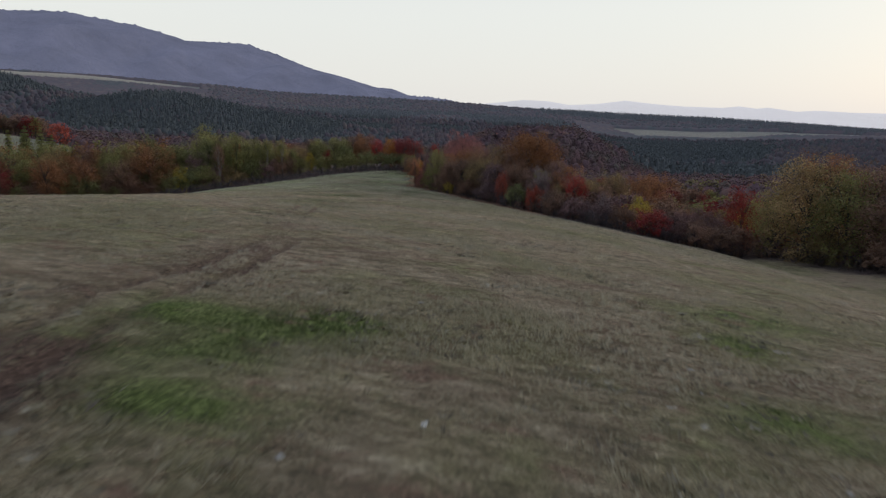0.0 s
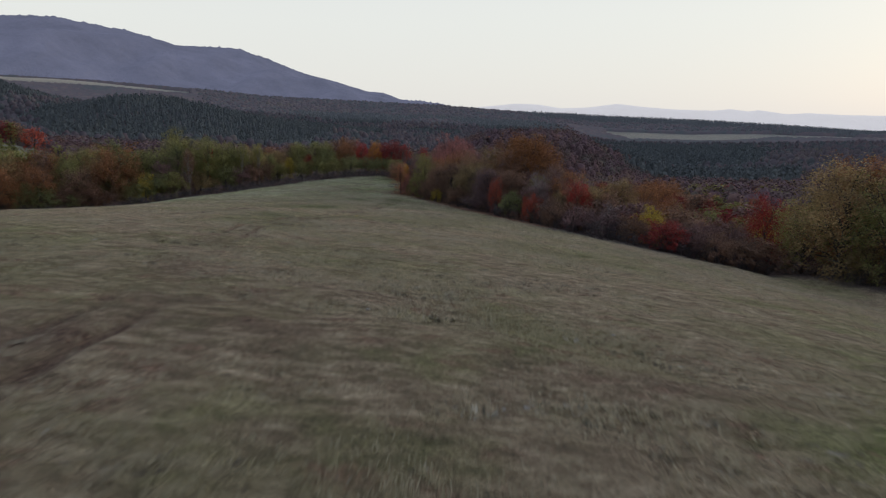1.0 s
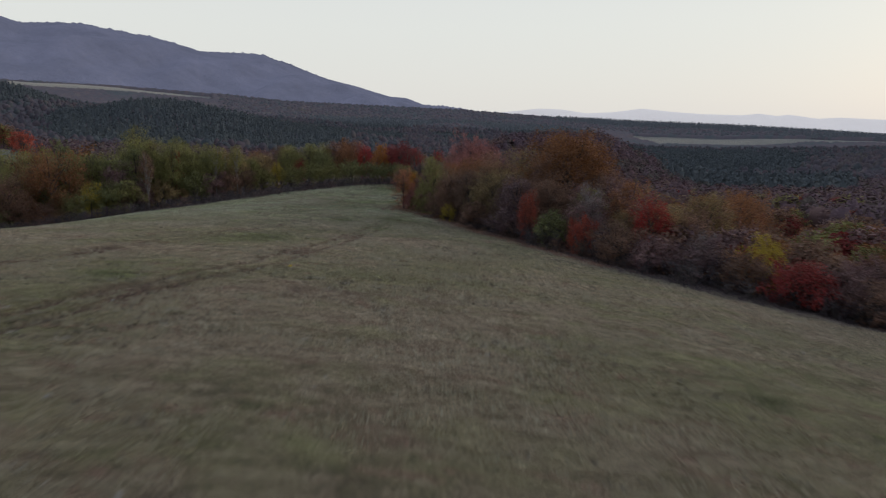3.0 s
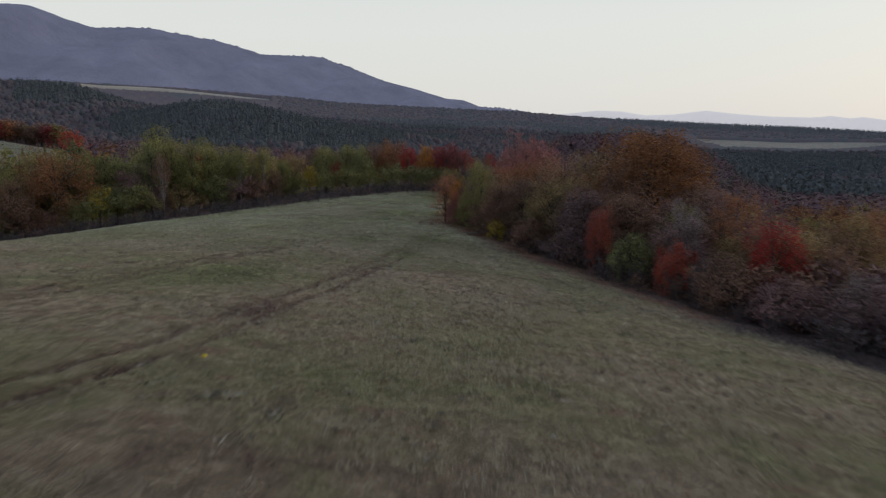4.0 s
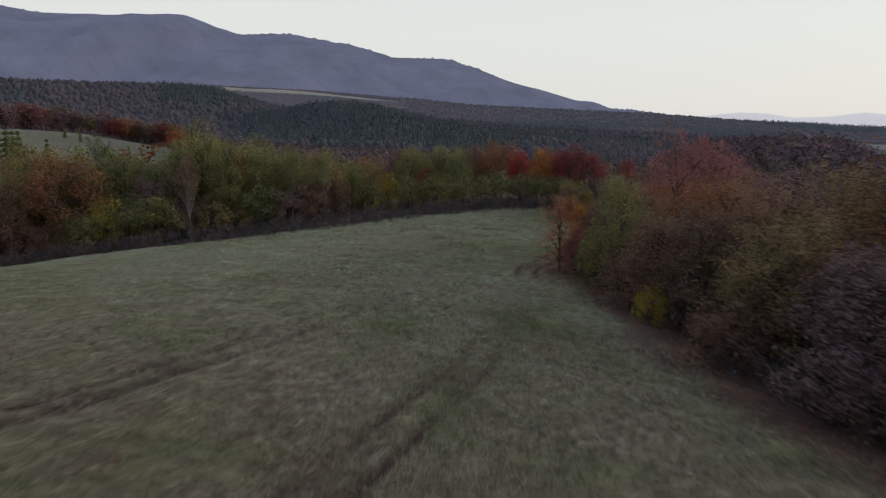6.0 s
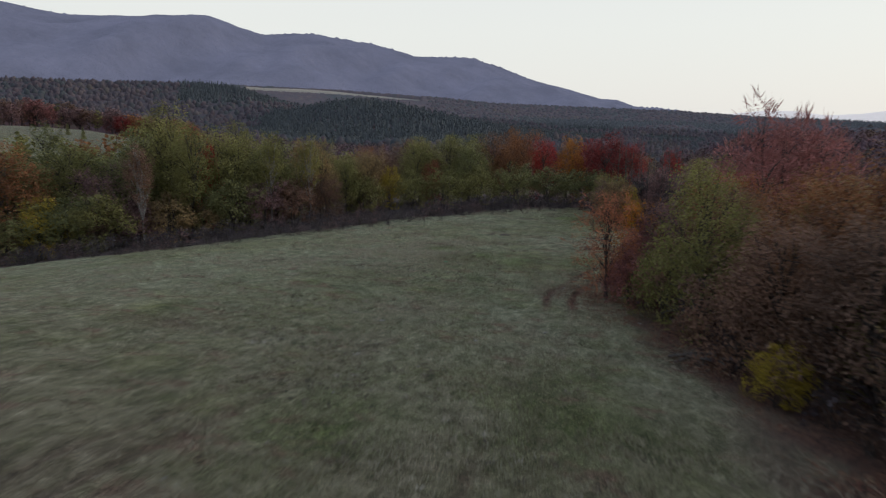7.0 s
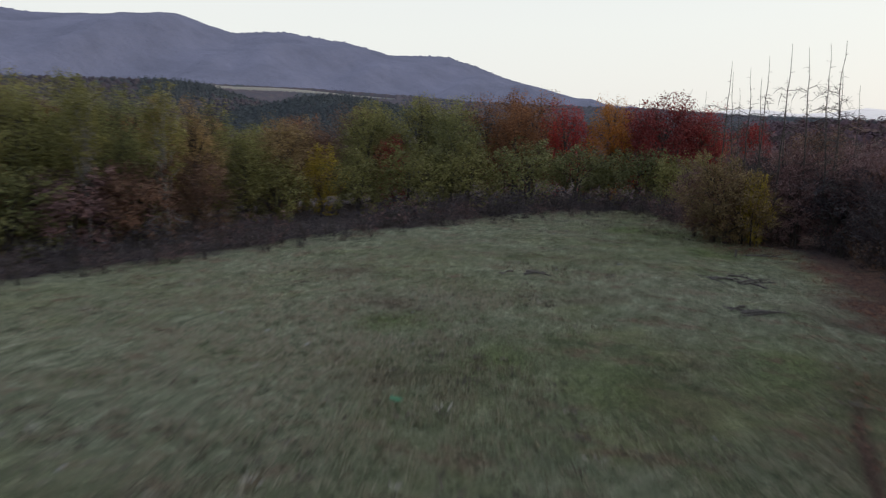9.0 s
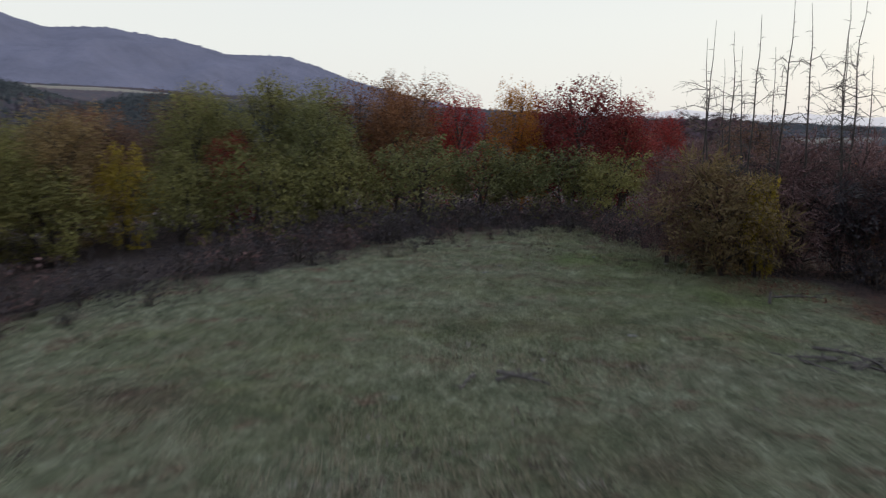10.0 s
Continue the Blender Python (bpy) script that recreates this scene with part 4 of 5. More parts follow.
# -- the far end of the meadow --
END = "at the meadow end"
for kind, x, y, tall, colour, wide in (
        ("round", -10.2, 193.5, 9.0, "maroon", 0.98), ("round", -7.6, 194.5, 8.2, "maroon", 0.85), ("round", -14.8, 193.4, 8.6, "amber", 0.60), ("round", -12.6, 196.0, 8.2, "maroon", 0.8), ("round", -21.7, 197.0, 9.3, "rust", 0.85),
        ("round", -18.4, 194.5, 8.2, "red", 0.62), ("round", -25.0, 193.5, 8.8, "rust", 0.85), ("tall", -23.6, 198.5, 9.5, "orange", 0.8), ("round", -29.7, 187.7, 8.8, "olive", 0.85),
        ("round", -33.0, 186.0, 8.4, "olive", 0.8), ("round", -26.5, 186.0, 7.6, "green", 0.8), ("round", -30.5, 184.0, 6.0, "maroon", 0.62), ("round", -36.5, 191.0, 8.6, "brown", 0.95),
        ("round", -41.0, 188.0, 8.0, "rust", 0.9), ("shrub", -34.6, 180.0, 5.6, "yellow", 0.55), ("shrub", -36.5, 176.5, 5.0, "olive", 1.0), ("shrub", -31.5, 179.5, 5.0, "olive", 0.9),
        ("shrub", -28.0, 180.5, 5.4, "olive", 0.95), ("shrub", -24.5, 183.5, 5.2, "olive", 1.0), ("shrub", -20.5, 186.5, 5.4, "green", 1.0), ("shrub", -17.0, 188.5, 5.0, "green", 1.05), ("round", -27.6, 189.5, 8.6, "olive", 0.9), ("round", -22.5, 191.0, 7.8, "rust", 0.85), ("round", -34.5, 190.0, 8.6, "olive", 0.9), ("round", -38.5, 184.5, 7.8, "brown", 0.9),
        ("shrub", -11.8, 189.5, 4.9, "green", 1.15), ("shrub", -9.4, 188.0, 4.6, "olive", 1.1), ("shrub", -15.0, 190.0, 4.4, "green", 1.0), ("bare", -7.7, 174.2, 5.3, "ochre", 1.25), ("bare", -8.2, 174.6, 4.6, "brown", 1.1),
        ("shrub", -6.9, 174.6, 4.4, "ochre", 0.70), ("shrub", -6.2, 174.2, 4.4, "yellow", 0.36), ("bare", -4.0, 176.0, 4.8, "plum", 1.1), ("bare", -1.8, 175.0, 5.0, "bramble", 1.1), ("bare", -3.0, 178.5, 5.8, "plum", 1.2), ("bare", 0.6, 176.4, 5.6, "brown", 1.2), ("bare", -5.6, 178.6, 5.0, "bramble", 1.1), ("bare", -0.6, 171.8, 4.6, "bramble", 1.0), ("bare", -9.0, 176.6, 4.6, "plum", 0.8), ("bare", -3.2, 179.0, 6.0, "plum", 1.0), ("bare", -0.8, 177.0, 6.2, "plum", 1.0),
        ("bare", -5.5, 181.0, 5.6, "plum", 1.0), ("round", -6.5, 199.0, 7.0, "ochre", 0.8), ("round", -2.5, 203.0, 7.6, "red", 0.55), ("bare", -4.2, 192.0, 5.6, "plum", 1.1),
        ("round", 1.0, 196.0, 7.2, "brown", 1.0), ("bare", 3.0, 186.0, 7.0, "plum", 1.1)):
    plant(kind, x, y, tall * (1.07 if tall > 7 else 1.0), colour, wide, END, "far end trees")
for x, y, tall in ((-7.8, 176.6, 10.0), (-7.0, 178.0, 9.6), (-6.4, 177.4, 9.8), (-6.0, 177.0, 10.4), (-5.3, 178.4, 9.4), (-4.9, 176.6, 11.0), (-3.4, 177.0, 11.0), (-2.5, 175.6, 11.1), (-2.1, 176.2, 11.3), (-0.8, 177.2, 9.2), (-6.7, 176.8, 8.6), (-4.2, 178.6, 9.4), (-1.5, 178.0, 10.2), (-7.4, 198.0, 9.5)):
    plant("snag", x, y, tall, "plum", 1.0, END, "dead poles")
for x, y in along([(-6, 177), (-9.5, 181.8), (-12.5, 185.0), (-16.4, 183), (-22.6, 176.9), (-27.6, 170.1), (-32.8, 163.1), (-38.8, 155.6), (-46.4, 149.8), (-57.4, 143), (-71.4, 134)], 1.7, 0.4):
    for back in (0.0, 2.0, 3.6):
        plant("thicket", x + 0.9 + chance.uniform(-0.6, 0.4) - back * 0.6, y - 1.6 + chance.uniform(0, 1.0) + back * 0.8, chance.uniform(0.6, 1.2) + min(back, 2.4) * 0.35, pick("bramble bramble bramble plum"), 1.25, END, "far end brambles")

for k in range(46):
    x, y = chance.uniform(-14, 46), chance.uniform(184, 246)
    if y > 204 or x > -4:
        plant(pick("bare round bare shrub"), x, y, chance.uniform(4.0, 6.4), pick("plum brown plum rust plum ochre"), 1.2, "behind the meadow end", "low woodland", lite=True)

# -- the wood on the left --
WOOD = "at the wood edge"
for kind, x, y, tall, colour, wide in (
        ("round", -64.0, 151.5, 12.0, "rust", 0.95), ("shrub", -57.6, 151.6, 5.6, "yellow", 0.62), ("tall", -57.8, 170.0, 14.2, "olive", 1.1), ("tall", -52.0, 163.5, 12.0, "olive", 1.0),
        ("tall", -48.4, 161.0, 11.0, "olive", 0.85), ("birch", -50.4, 156.4, 9.6, "brown", 0.9), ("birch", -41.9, 165.4, 9.6, "olive", 1.0), ("birch", -38.9, 168.4, 9.2, "olive", 1.0),
        ("birch", -42.6, 172.6, 9.0, "ochre", 0.9), ("shrub", -48.9, 164.5, 9.4, "red", 0.28), ("shrub", -53.5, 154.5, 5.6, "olive", 0.95), ("tall", -47.0, 174.0, 10.2, "olive", 1.0),
        ("tall", -52.0, 176.0, 12.0, "olive", 1.05), ("tall", -42.0, 178.0, 8.8, "olive", 1.0), ("tall", -40.0, 172.5, 8.6, "ochre", 0.9), ("round", -38.5, 176.0, 7.0, "olive", 0.8),
        ("bare", -56.0, 158.5, 8.0, "plum", 1.0), ("round", -68.0, 146.0, 8.2, "brown", 1.0), ("round", -74.0, 142.0, 8.4, "rust", 1.0), ("round", -71.0, 150.0, 9.4, "olive", 0.95),
        ("round", -79.0, 138.0, 8.6, "rust", 0.95), ("round", -86.0, 132.0, 8.6, "maroon", 1.0), ("round", -93.0, 126.0, 8.6, "brown", 1.0), ("round", -82.0, 144.0, 9.6, "ochre", 0.95),
        ("round", -80.0, 147.0, 9.6, "rust", 0.95), ("round", -46.2, 166.0, 10.2, "olive", 0.85), ("round", -49.8, 166.8, 11.5, "olive", 0.85), ("tall", -54.2, 160.0, 11.2, "green", 1.05), ("round", -56.0, 165.0, 12.4, "olive", 0.85),
        ("round", -43.6, 169.0, 9.4, "green", 0.8), ("tall", -60.4, 158.5, 10.4, "olive", 1.1), ("round", -62.6, 161.0, 11.0, "olive", 0.9), ("round", -66.5, 156.5, 10.2, "green", 0.9), ("round", -37.0, 179.5, 7.4, "ochre", 0.85), ("round", -72.0, 157.0, 12.0, "olive", 0.95), ("round", -78.5, 153.0, 11.6, "rust", 0.95), ("round", -86.0, 150.0, 11.6, "olive", 0.95), ("tall", -68.5, 163.0, 13.0, "green", 1.0)):
    plant(kind, x, y, tall * (1.16 if x < -55 else 1.10), colour, wide, WOOD, "wood edge trees")
for x, y in along([(-37, 170), (-43, 164), (-50, 157.5), (-60, 150), (-72, 141), (-86, 130), (-100, 117)], 3.0, 0.8):
    plant(pick("shrub shrub bare"), x + chance.uniform(-1, 0.5), y + chance.uniform(0, 1.5), chance.uniform(3.6, 6.4), pick("green brown plum green ochre brown"), 1.0, WOOD, "wood edge shrubs")
for off, low, high, tones in ((6, 8.0, 11.0, "olive olive brown ochre green"), (12, 9.5, 12.5, "olive olive plum olive rust"), (19, 10.0, 12.5, "olive brown olive rust green")):
    for x, y in along([(-34, 178), (-42, 172), (-52, 162), (-64, 152), (-78, 141), (-94, 128), (-110, 112)], 4.6, 1.2):
        plant(pick("tall round round bare"), x - 0.62 * off + chance.uniform(-1.5, 1.5), y + 0.78 * off + chance.uniform(-1.5, 1.5), chance.uniform(low, high) * (0.80 if x > -47 else 1.04 if x > -55 else 1.15), pick(tones), 1.0, WOOD, "wood trees", lite=off > 8)

# -- the far meadow on its hill, with young spruces and bright trees along its crest --
for x, y, tall in ((-107.0, 186.0, 15.0), (-112.5, 188.5, 16.0), (-108.4, 193.5, 13.6), (-116.0, 193.0, 15.0), (-112.0, 180.0, 15.0), (-119.0, 184.0, 16.0), (-103.5, 183.0, 13.0)):
    plant("conifer", x, y, tall, "green", 0.9, "below the far meadow", "young spruces")
for az_t, r_t, tall in ((-41.2, 330, 4.6), (-40.2, 322, 4.8), (-35.6, 318, 4.4), (-37.0, 300, 4.2), (-47.0, 335, 5.0)):
    plant("conifer", r_t * math.sin(radians(az_t)), 60 + r_t * math.cos(radians(az_t)), tall, "green", 1.0, "on the far meadow", "young spruces")
plant("round", -181.0, 330.0, 12.0, "coral", 1.15, "on the far crest", "crest trees", lite=True)
for k in range(64):
    az_t = -56 + 22 * (k + chance.uniform(0, 0.9)) / 64
    r_t = 374 + chance.uniform(0, 22)
    plant(pick("round round tall"), r_t * math.sin(radians(az_t)), 60 + r_t * math.cos(radians(az_t)), chance.uniform(8.0, 13.0), pick("pink rust olive maroon brown olive brown plum plum"), 1.25, "on the far crest", "crest trees", lite=True)

# -- low growth on the valley floor beyond the hedge --
for k in range(110):
    x, y = chance.uniform(42, 125), chance.uniform(158, 250)
    plant(pick("round bare shrub round"), x, y, chance.uniform(4.6, 7.4), pick("rust brown plum rust brown olive maroon ochre"), 1.2, "on the valley floor", "valley trees", lite=True)

# -- woods farther off --


def far_trees(name, label, spots, tall, wide, clumps, leaf, stops, seed, cone=False, haze=0.0):
    """Many distant trees as one mesh: each a spire of boughs or a crown of uneven sprays on a short stem."""
    rng = np.random.RandomState(seed)
    n = len(spots)
    z = height(spots[:, 0], spots[:, 1])
    h = tall * rng.uniform(0.80, 1.15, n)
    w = wide * rng.uniform(0.85, 1.2, n)
    species = rng.uniform(0, 1, n) * 0.55 + 0.45 * (0.5 + 0.5 * lattice_noise(spots[:, 0], spots[:, 1], 60.0, seed + 5))
    f = rng.uniform(0, 1, (n, clumps))
    ang = rng.uniform(0, 2 * math.pi, (n, clumps))
    deep = rng.uniform(0.82, 1.05, (n, clumps))
    if cone:
        rad = (1 - f) * w[:, None] * deep
        up = (0.08 + 0.90 * f) * h[:, None]
        nz = np.full_like(f, 0.50)
    else:
        c = 1.15 * f - 0.15
        rad = np.sqrt(1 - c * c) * w[:, None] * deep
        up = (0.50 + 0.48 * c * deep) * h[:, None]
        nz = 0.25 + 1.1 * c
    places = np.stack([spots[:, 0, None] + np.cos(ang) * rad, spots[:, 1, None] + np.sin(ang) * rad, z[:, None] + up], -1).reshape(-1, 3)
    size = np.repeat(leaf * (w / wide), clumps)
    if cone:
        size = size * (1.15 - 0.70 * f.ravel())
    m = len(places)
    face = np.stack([np.cos(ang) * (0.9 if cone else 0.8), np.sin(ang) * (0.9 if cone else 0.8), nz], -1).reshape(-1, 3) + rng.normal(0, 0.22, (m, 3))
    face /= np.linalg.norm(face, axis=1)[:, None]
    a = np.cross(face, rng.normal(size=(m, 3)))
    a /= np.linalg.norm(a, axis=1)[:, None] + 1e-9
    b = np.cross(face, a)
    s = (size * rng.uniform(0.7, 1.3, m))[:, None]
    v = np.stack([places - a * s * 0.55, places + b * s * 0.5, places + a * s * 0.6, places - b * s * 0.5], 1).reshape(-1, 3)
    q = np.arange(m * 4).reshape(m, 4)
    faces = np.concatenate([q[:, (0, 1, 2)], q[:, (0, 2, 3)]])
    tone = np.repeat(np.repeat(species, clumps), 4)
    # the dense heart of each crown, wholly behind the sprays
    turn = np.arange(6) * math.pi / 3
    levels = ((0.10, 0.80), (0.45, 0.48), (0.90, 0.0)) if cone else ((0.10, 0.55), (0.62, 0.58), (0.86, 0.0))
    heart = []
    for up_share, wide_share in levels:
        wobble = rng.uniform(0.8, 1.1, (n, 6))
        heart.append(np.stack([spots[:, 0, None] + np.cos(turn) * w[:, None] * wide_share * wobble, spots[:, 1, None] + np.sin(turn) * w[:, None] * wide_share * wobble,
                               z[:, None] + h[:, None] * up_share * (0.94 + 0.06 * wobble)], -1))
    heart = np.stack(heart, 1).reshape(-1, 3)
    k = np.arange(6)
    one = np.concatenate([np.stack([o + k, o + (k + 1) % 6, o + 6 + k], 1) for o in (0, 6)] + [np.stack([(k + 1) % 6, 6 + (k + 1) % 6, 6 + k], 1)])
    faces = np.concatenate([faces, (one[None] + (np.arange(n) * 18)[:, None, None]).reshape(-1, 3) + len(v)])
    v = np.concatenate([v, heart])
    tone = np.concatenate([tone, np.repeat(species, 18)])
    me = mesh_of(name, v, faces, (woodland_material(name + "_foliage", stops, haze),), False, {"species": tone})
    return tagged(new(name, me), label, "forest", kind="stuff")


def far_crowns(name, label, spots, tall, wide, stops, seed, tufts=0, leaf=1.0, haze=0.0):
    """Many distant leafless or thinly leaved trees as one mesh: each a lumpy crown with its own height and tone, and a few sprays that roughen its outline."""
    rng = np.random.RandomState(seed)
    n, sides = len(spots), 7
    z = height(spots[:, 0], spots[:, 1])
    h = tall * rng.uniform(0.75, 1.2, n)
    w = wide * rng.uniform(0.8, 1.25, n)
    species = rng.uniform(0, 1, n) * 0.5 + 0.5 * (0.5 + 0.30 * lattice_noise(spots[:, 0], spots[:, 1], 60.0, seed + 5) + 0.25 * lattice_noise(spots[:, 0], spots[:, 1], 180.0, seed + 6))
    turn = np.arange(sides) * 2 * math.pi / sides + rng.uniform(0, 6, (n, 1))
    levels = ((0.0, 0.40), (0.30, 0.90), (0.58, 1.0), (0.82, 0.78), (0.95, 0.42), (1.0, 0.03))
    rings = []
    for up_share, wide_share in levels:
        lump_out = rng.uniform(0.72, 1.15, (n, sides)) * w[:, None] * wide_share * (0.62 if tufts > 12 else 1.0)
        rings.append(np.stack([spots[:, 0, None] + np.cos(turn) * lump_out, spots[:, 1, None] + np.sin(turn) * lump_out, z[:, None] + h[:, None] * (up_share * (0.80 if tufts > 12 else 1.0) + rng.uniform(-0.07, 0.07, (n, sides)) * (up_share > 0))], -1))
    v = np.stack(rings, 1).reshape(-1, 3)
    k = np.arange(sides)
    one = np.concatenate([np.stack([o + k, o + (k + 1) % sides, o + sides + (k + 1) % sides, o + sides + k], 1) for o in range(0, sides * 5, sides)])
    per = sides * len(levels)
    faces = (one[None] + (np.arange(n) * per)[:, None, None]).reshape(-1, 4)
    tone = np.repeat(species, per)
    if tufts:
        f, ang = rng.uniform(0.35, 1.0, (n, tufts)), rng.uniform(0, 2 * math.pi, (n, tufts))
        rad = np.sqrt(np.maximum(0.02, 1 - (2.0 * f - 0.9) ** 2)) * w[:, None] * 1.02
        places = np.stack([spots[:, 0, None] + np.cos(ang) * rad, spots[:, 1, None] + np.sin(ang) * rad, z[:, None] + f * h[:, None] * 1.03], -1).reshape(-1, 3)
        tv, tf = leaves(rng, places, leaf, 0.0, np.repeat(np.stack([spots[:, 0], spots[:, 1], z + h * 0.4], 1), tufts, 0))
        faces = np.concatenate([faces, tf + len(v)])
        v = np.concatenate([v, tv])
        tone = np.concatenate([tone, np.repeat(species, tufts * 4)])
    me = mesh_of(name, v, faces, (woodland_material(name + "_foliage", stops, haze),), True, {"species": tone})
    return tagged(new(name, me), label, "forest", kind="stuff")


def scatter(seed, az0, az1, r0, r1, step, keep):
    """Uneven places, about step apart, in a fan of the land round (0, 60)."""
    rng = np.random.RandomState(seed)
    gx, gy = np.meshgrid(np.arange(-r1, r1, step), np.arange(-r1, r1, step))
    x = (gx + rng.uniform(-0.38, 0.38, gx.shape) * step).ravel()
    y = 60 + (gy + rng.uniform(-0.38, 0.38, gy.shape) * step).ravel()
    az, r = polar(x, y)
    ok = (az > az0) & (az < az1) & (r > r0) & (r < r1)
    x, y, az, r = x[ok], y[ok], az[ok], r[ok]
    ok = keep(az, r, x, y) & in_sight(x, y, 12.0)
    return np.stack([x[ok], y[ok]], 1)


RIM_AZ = np.arange(-60, 60.5, 1.0)
RIM_R = np.geomspace(150, 2100, 60)
_a, _r = np.meshgrid(np.radians(RIM_AZ), RIM_R)
RIM = np.maximum.accumulate(np.degrees(np.arctan2(height((_r * np.sin(_a)).ravel(), (60 + _r * np.cos(_a)).ravel()).reshape(_a.shape) - 3, _r)), 0)


def in_sight(x, y, tall, slack=0.35):
    """True where the top of a tree rises over the nearer land."""
    az, r = polar(x, y)
    k = np.clip(np.searchsorted(RIM_R, r) - 1, 0, len(RIM_R) - 1)
    j = np.clip(np.round(az - RIM_AZ[0]).astype(int), 0, len(RIM_AZ) - 1)
    return np.degrees(np.arctan2(height(x, y) + tall - 3, r)) > RIM[k, j] - slack


def spruce_part(az, r, x, y):
    """True where the land carries spruce plantations."""
    az = az + 1.6 * lattice_noise(x, y, 70.0, 21) + 0.9 * lattice_noise(x, y, 25.0, 22)
    r = r * (1 + 0.035 * lattice_noise(x, y, 80.0, 23))
    hill = (r > 560) & (r < 960) & (az > -32 + (900 - r) * 0.004) & (az < -9 + (r - 800) * 0.01)
    right = (r > np.interp(az, (11, 18, 26), (820, 660, 640))) & (r < 1180) & (az > 11) & (az < 27.5) & (lattice_noise(x, y, 90.0, 37) > -0.75)
    left = (r > 930) & (r < 1300) & (az < -30) & (az > -38) & (lattice_noise(x, y, 120.0, 36) > -0.35)
    mid_belt = (r > 850) & (r < 1500) & (az > -12) & (az < 11) & (lattice_noise(x, y, 130.0, 31) > -0.12)
    skyline = (r > 1750) & (az > 8) & (lattice_noise(x, y, 200.0, 33) > -0.3)
    low_right = (r > 330) & (r < 565) & (az > 18) & (az < 31)
    rows = (r > 1560) & (r < 1640) & (az > 25)
    return hill | right | left | low_right | mid_belt | skyline | rows


def open_land(az, r, x, y):
    return ((az < -19.5) & (az > -33) & (r > 1815) & (r < 2010)) | ((az > 14 + 1.2 * lattice_noise(x, y, 60.0, 24)) & (r > np.interp(az, (24, 26.5), (1420, 1470))) & (r < 1575) & (lattice_noise(x, y, 90.0, 25) < 0.62)) | ((az < -32.5) & (r > 225) & (r < 402)) | (inside(x, y) > np.where(x < -20, -30, np.where(x > 10, -11, -22)))


# SPRUCE and BROWN are lifted towards blue-grey to stand in for haze
SPRUCE = [(0.0, (0.084, 0.098, 0.102)), (0.6, (0.094, 0.108, 0.109)), (1.0, (0.110, 0.120, 0.112))]
MIXED = [(0.18, (0.086, 0.086, 0.074)), (0.30, (0.112, 0.090, 0.076)), (0.42, (0.120, 0.086, 0.093)), (0.54, (0.110, 0.080, 0.091)), (0.66, (0.132, 0.086, 0.084)), (0.76, (0.138, 0.102, 0.070)), (0.86, (0.146, 0.080, 0.072)), (0.95, (0.200, 0.062, 0.054))]
BROWN = [(0.18, (0.062, 0.074, 0.078)), (0.34, (0.070, 0.076, 0.078)), (0.44, (0.085, 0.076, 0.084)), (0.56, (0.078, 0.072, 0.080)), (0.68, (0.098, 0.078, 0.082)), (0.78, (0.100, 0.090, 0.090)), (0.88, (0.092, 0.084, 0.074))]


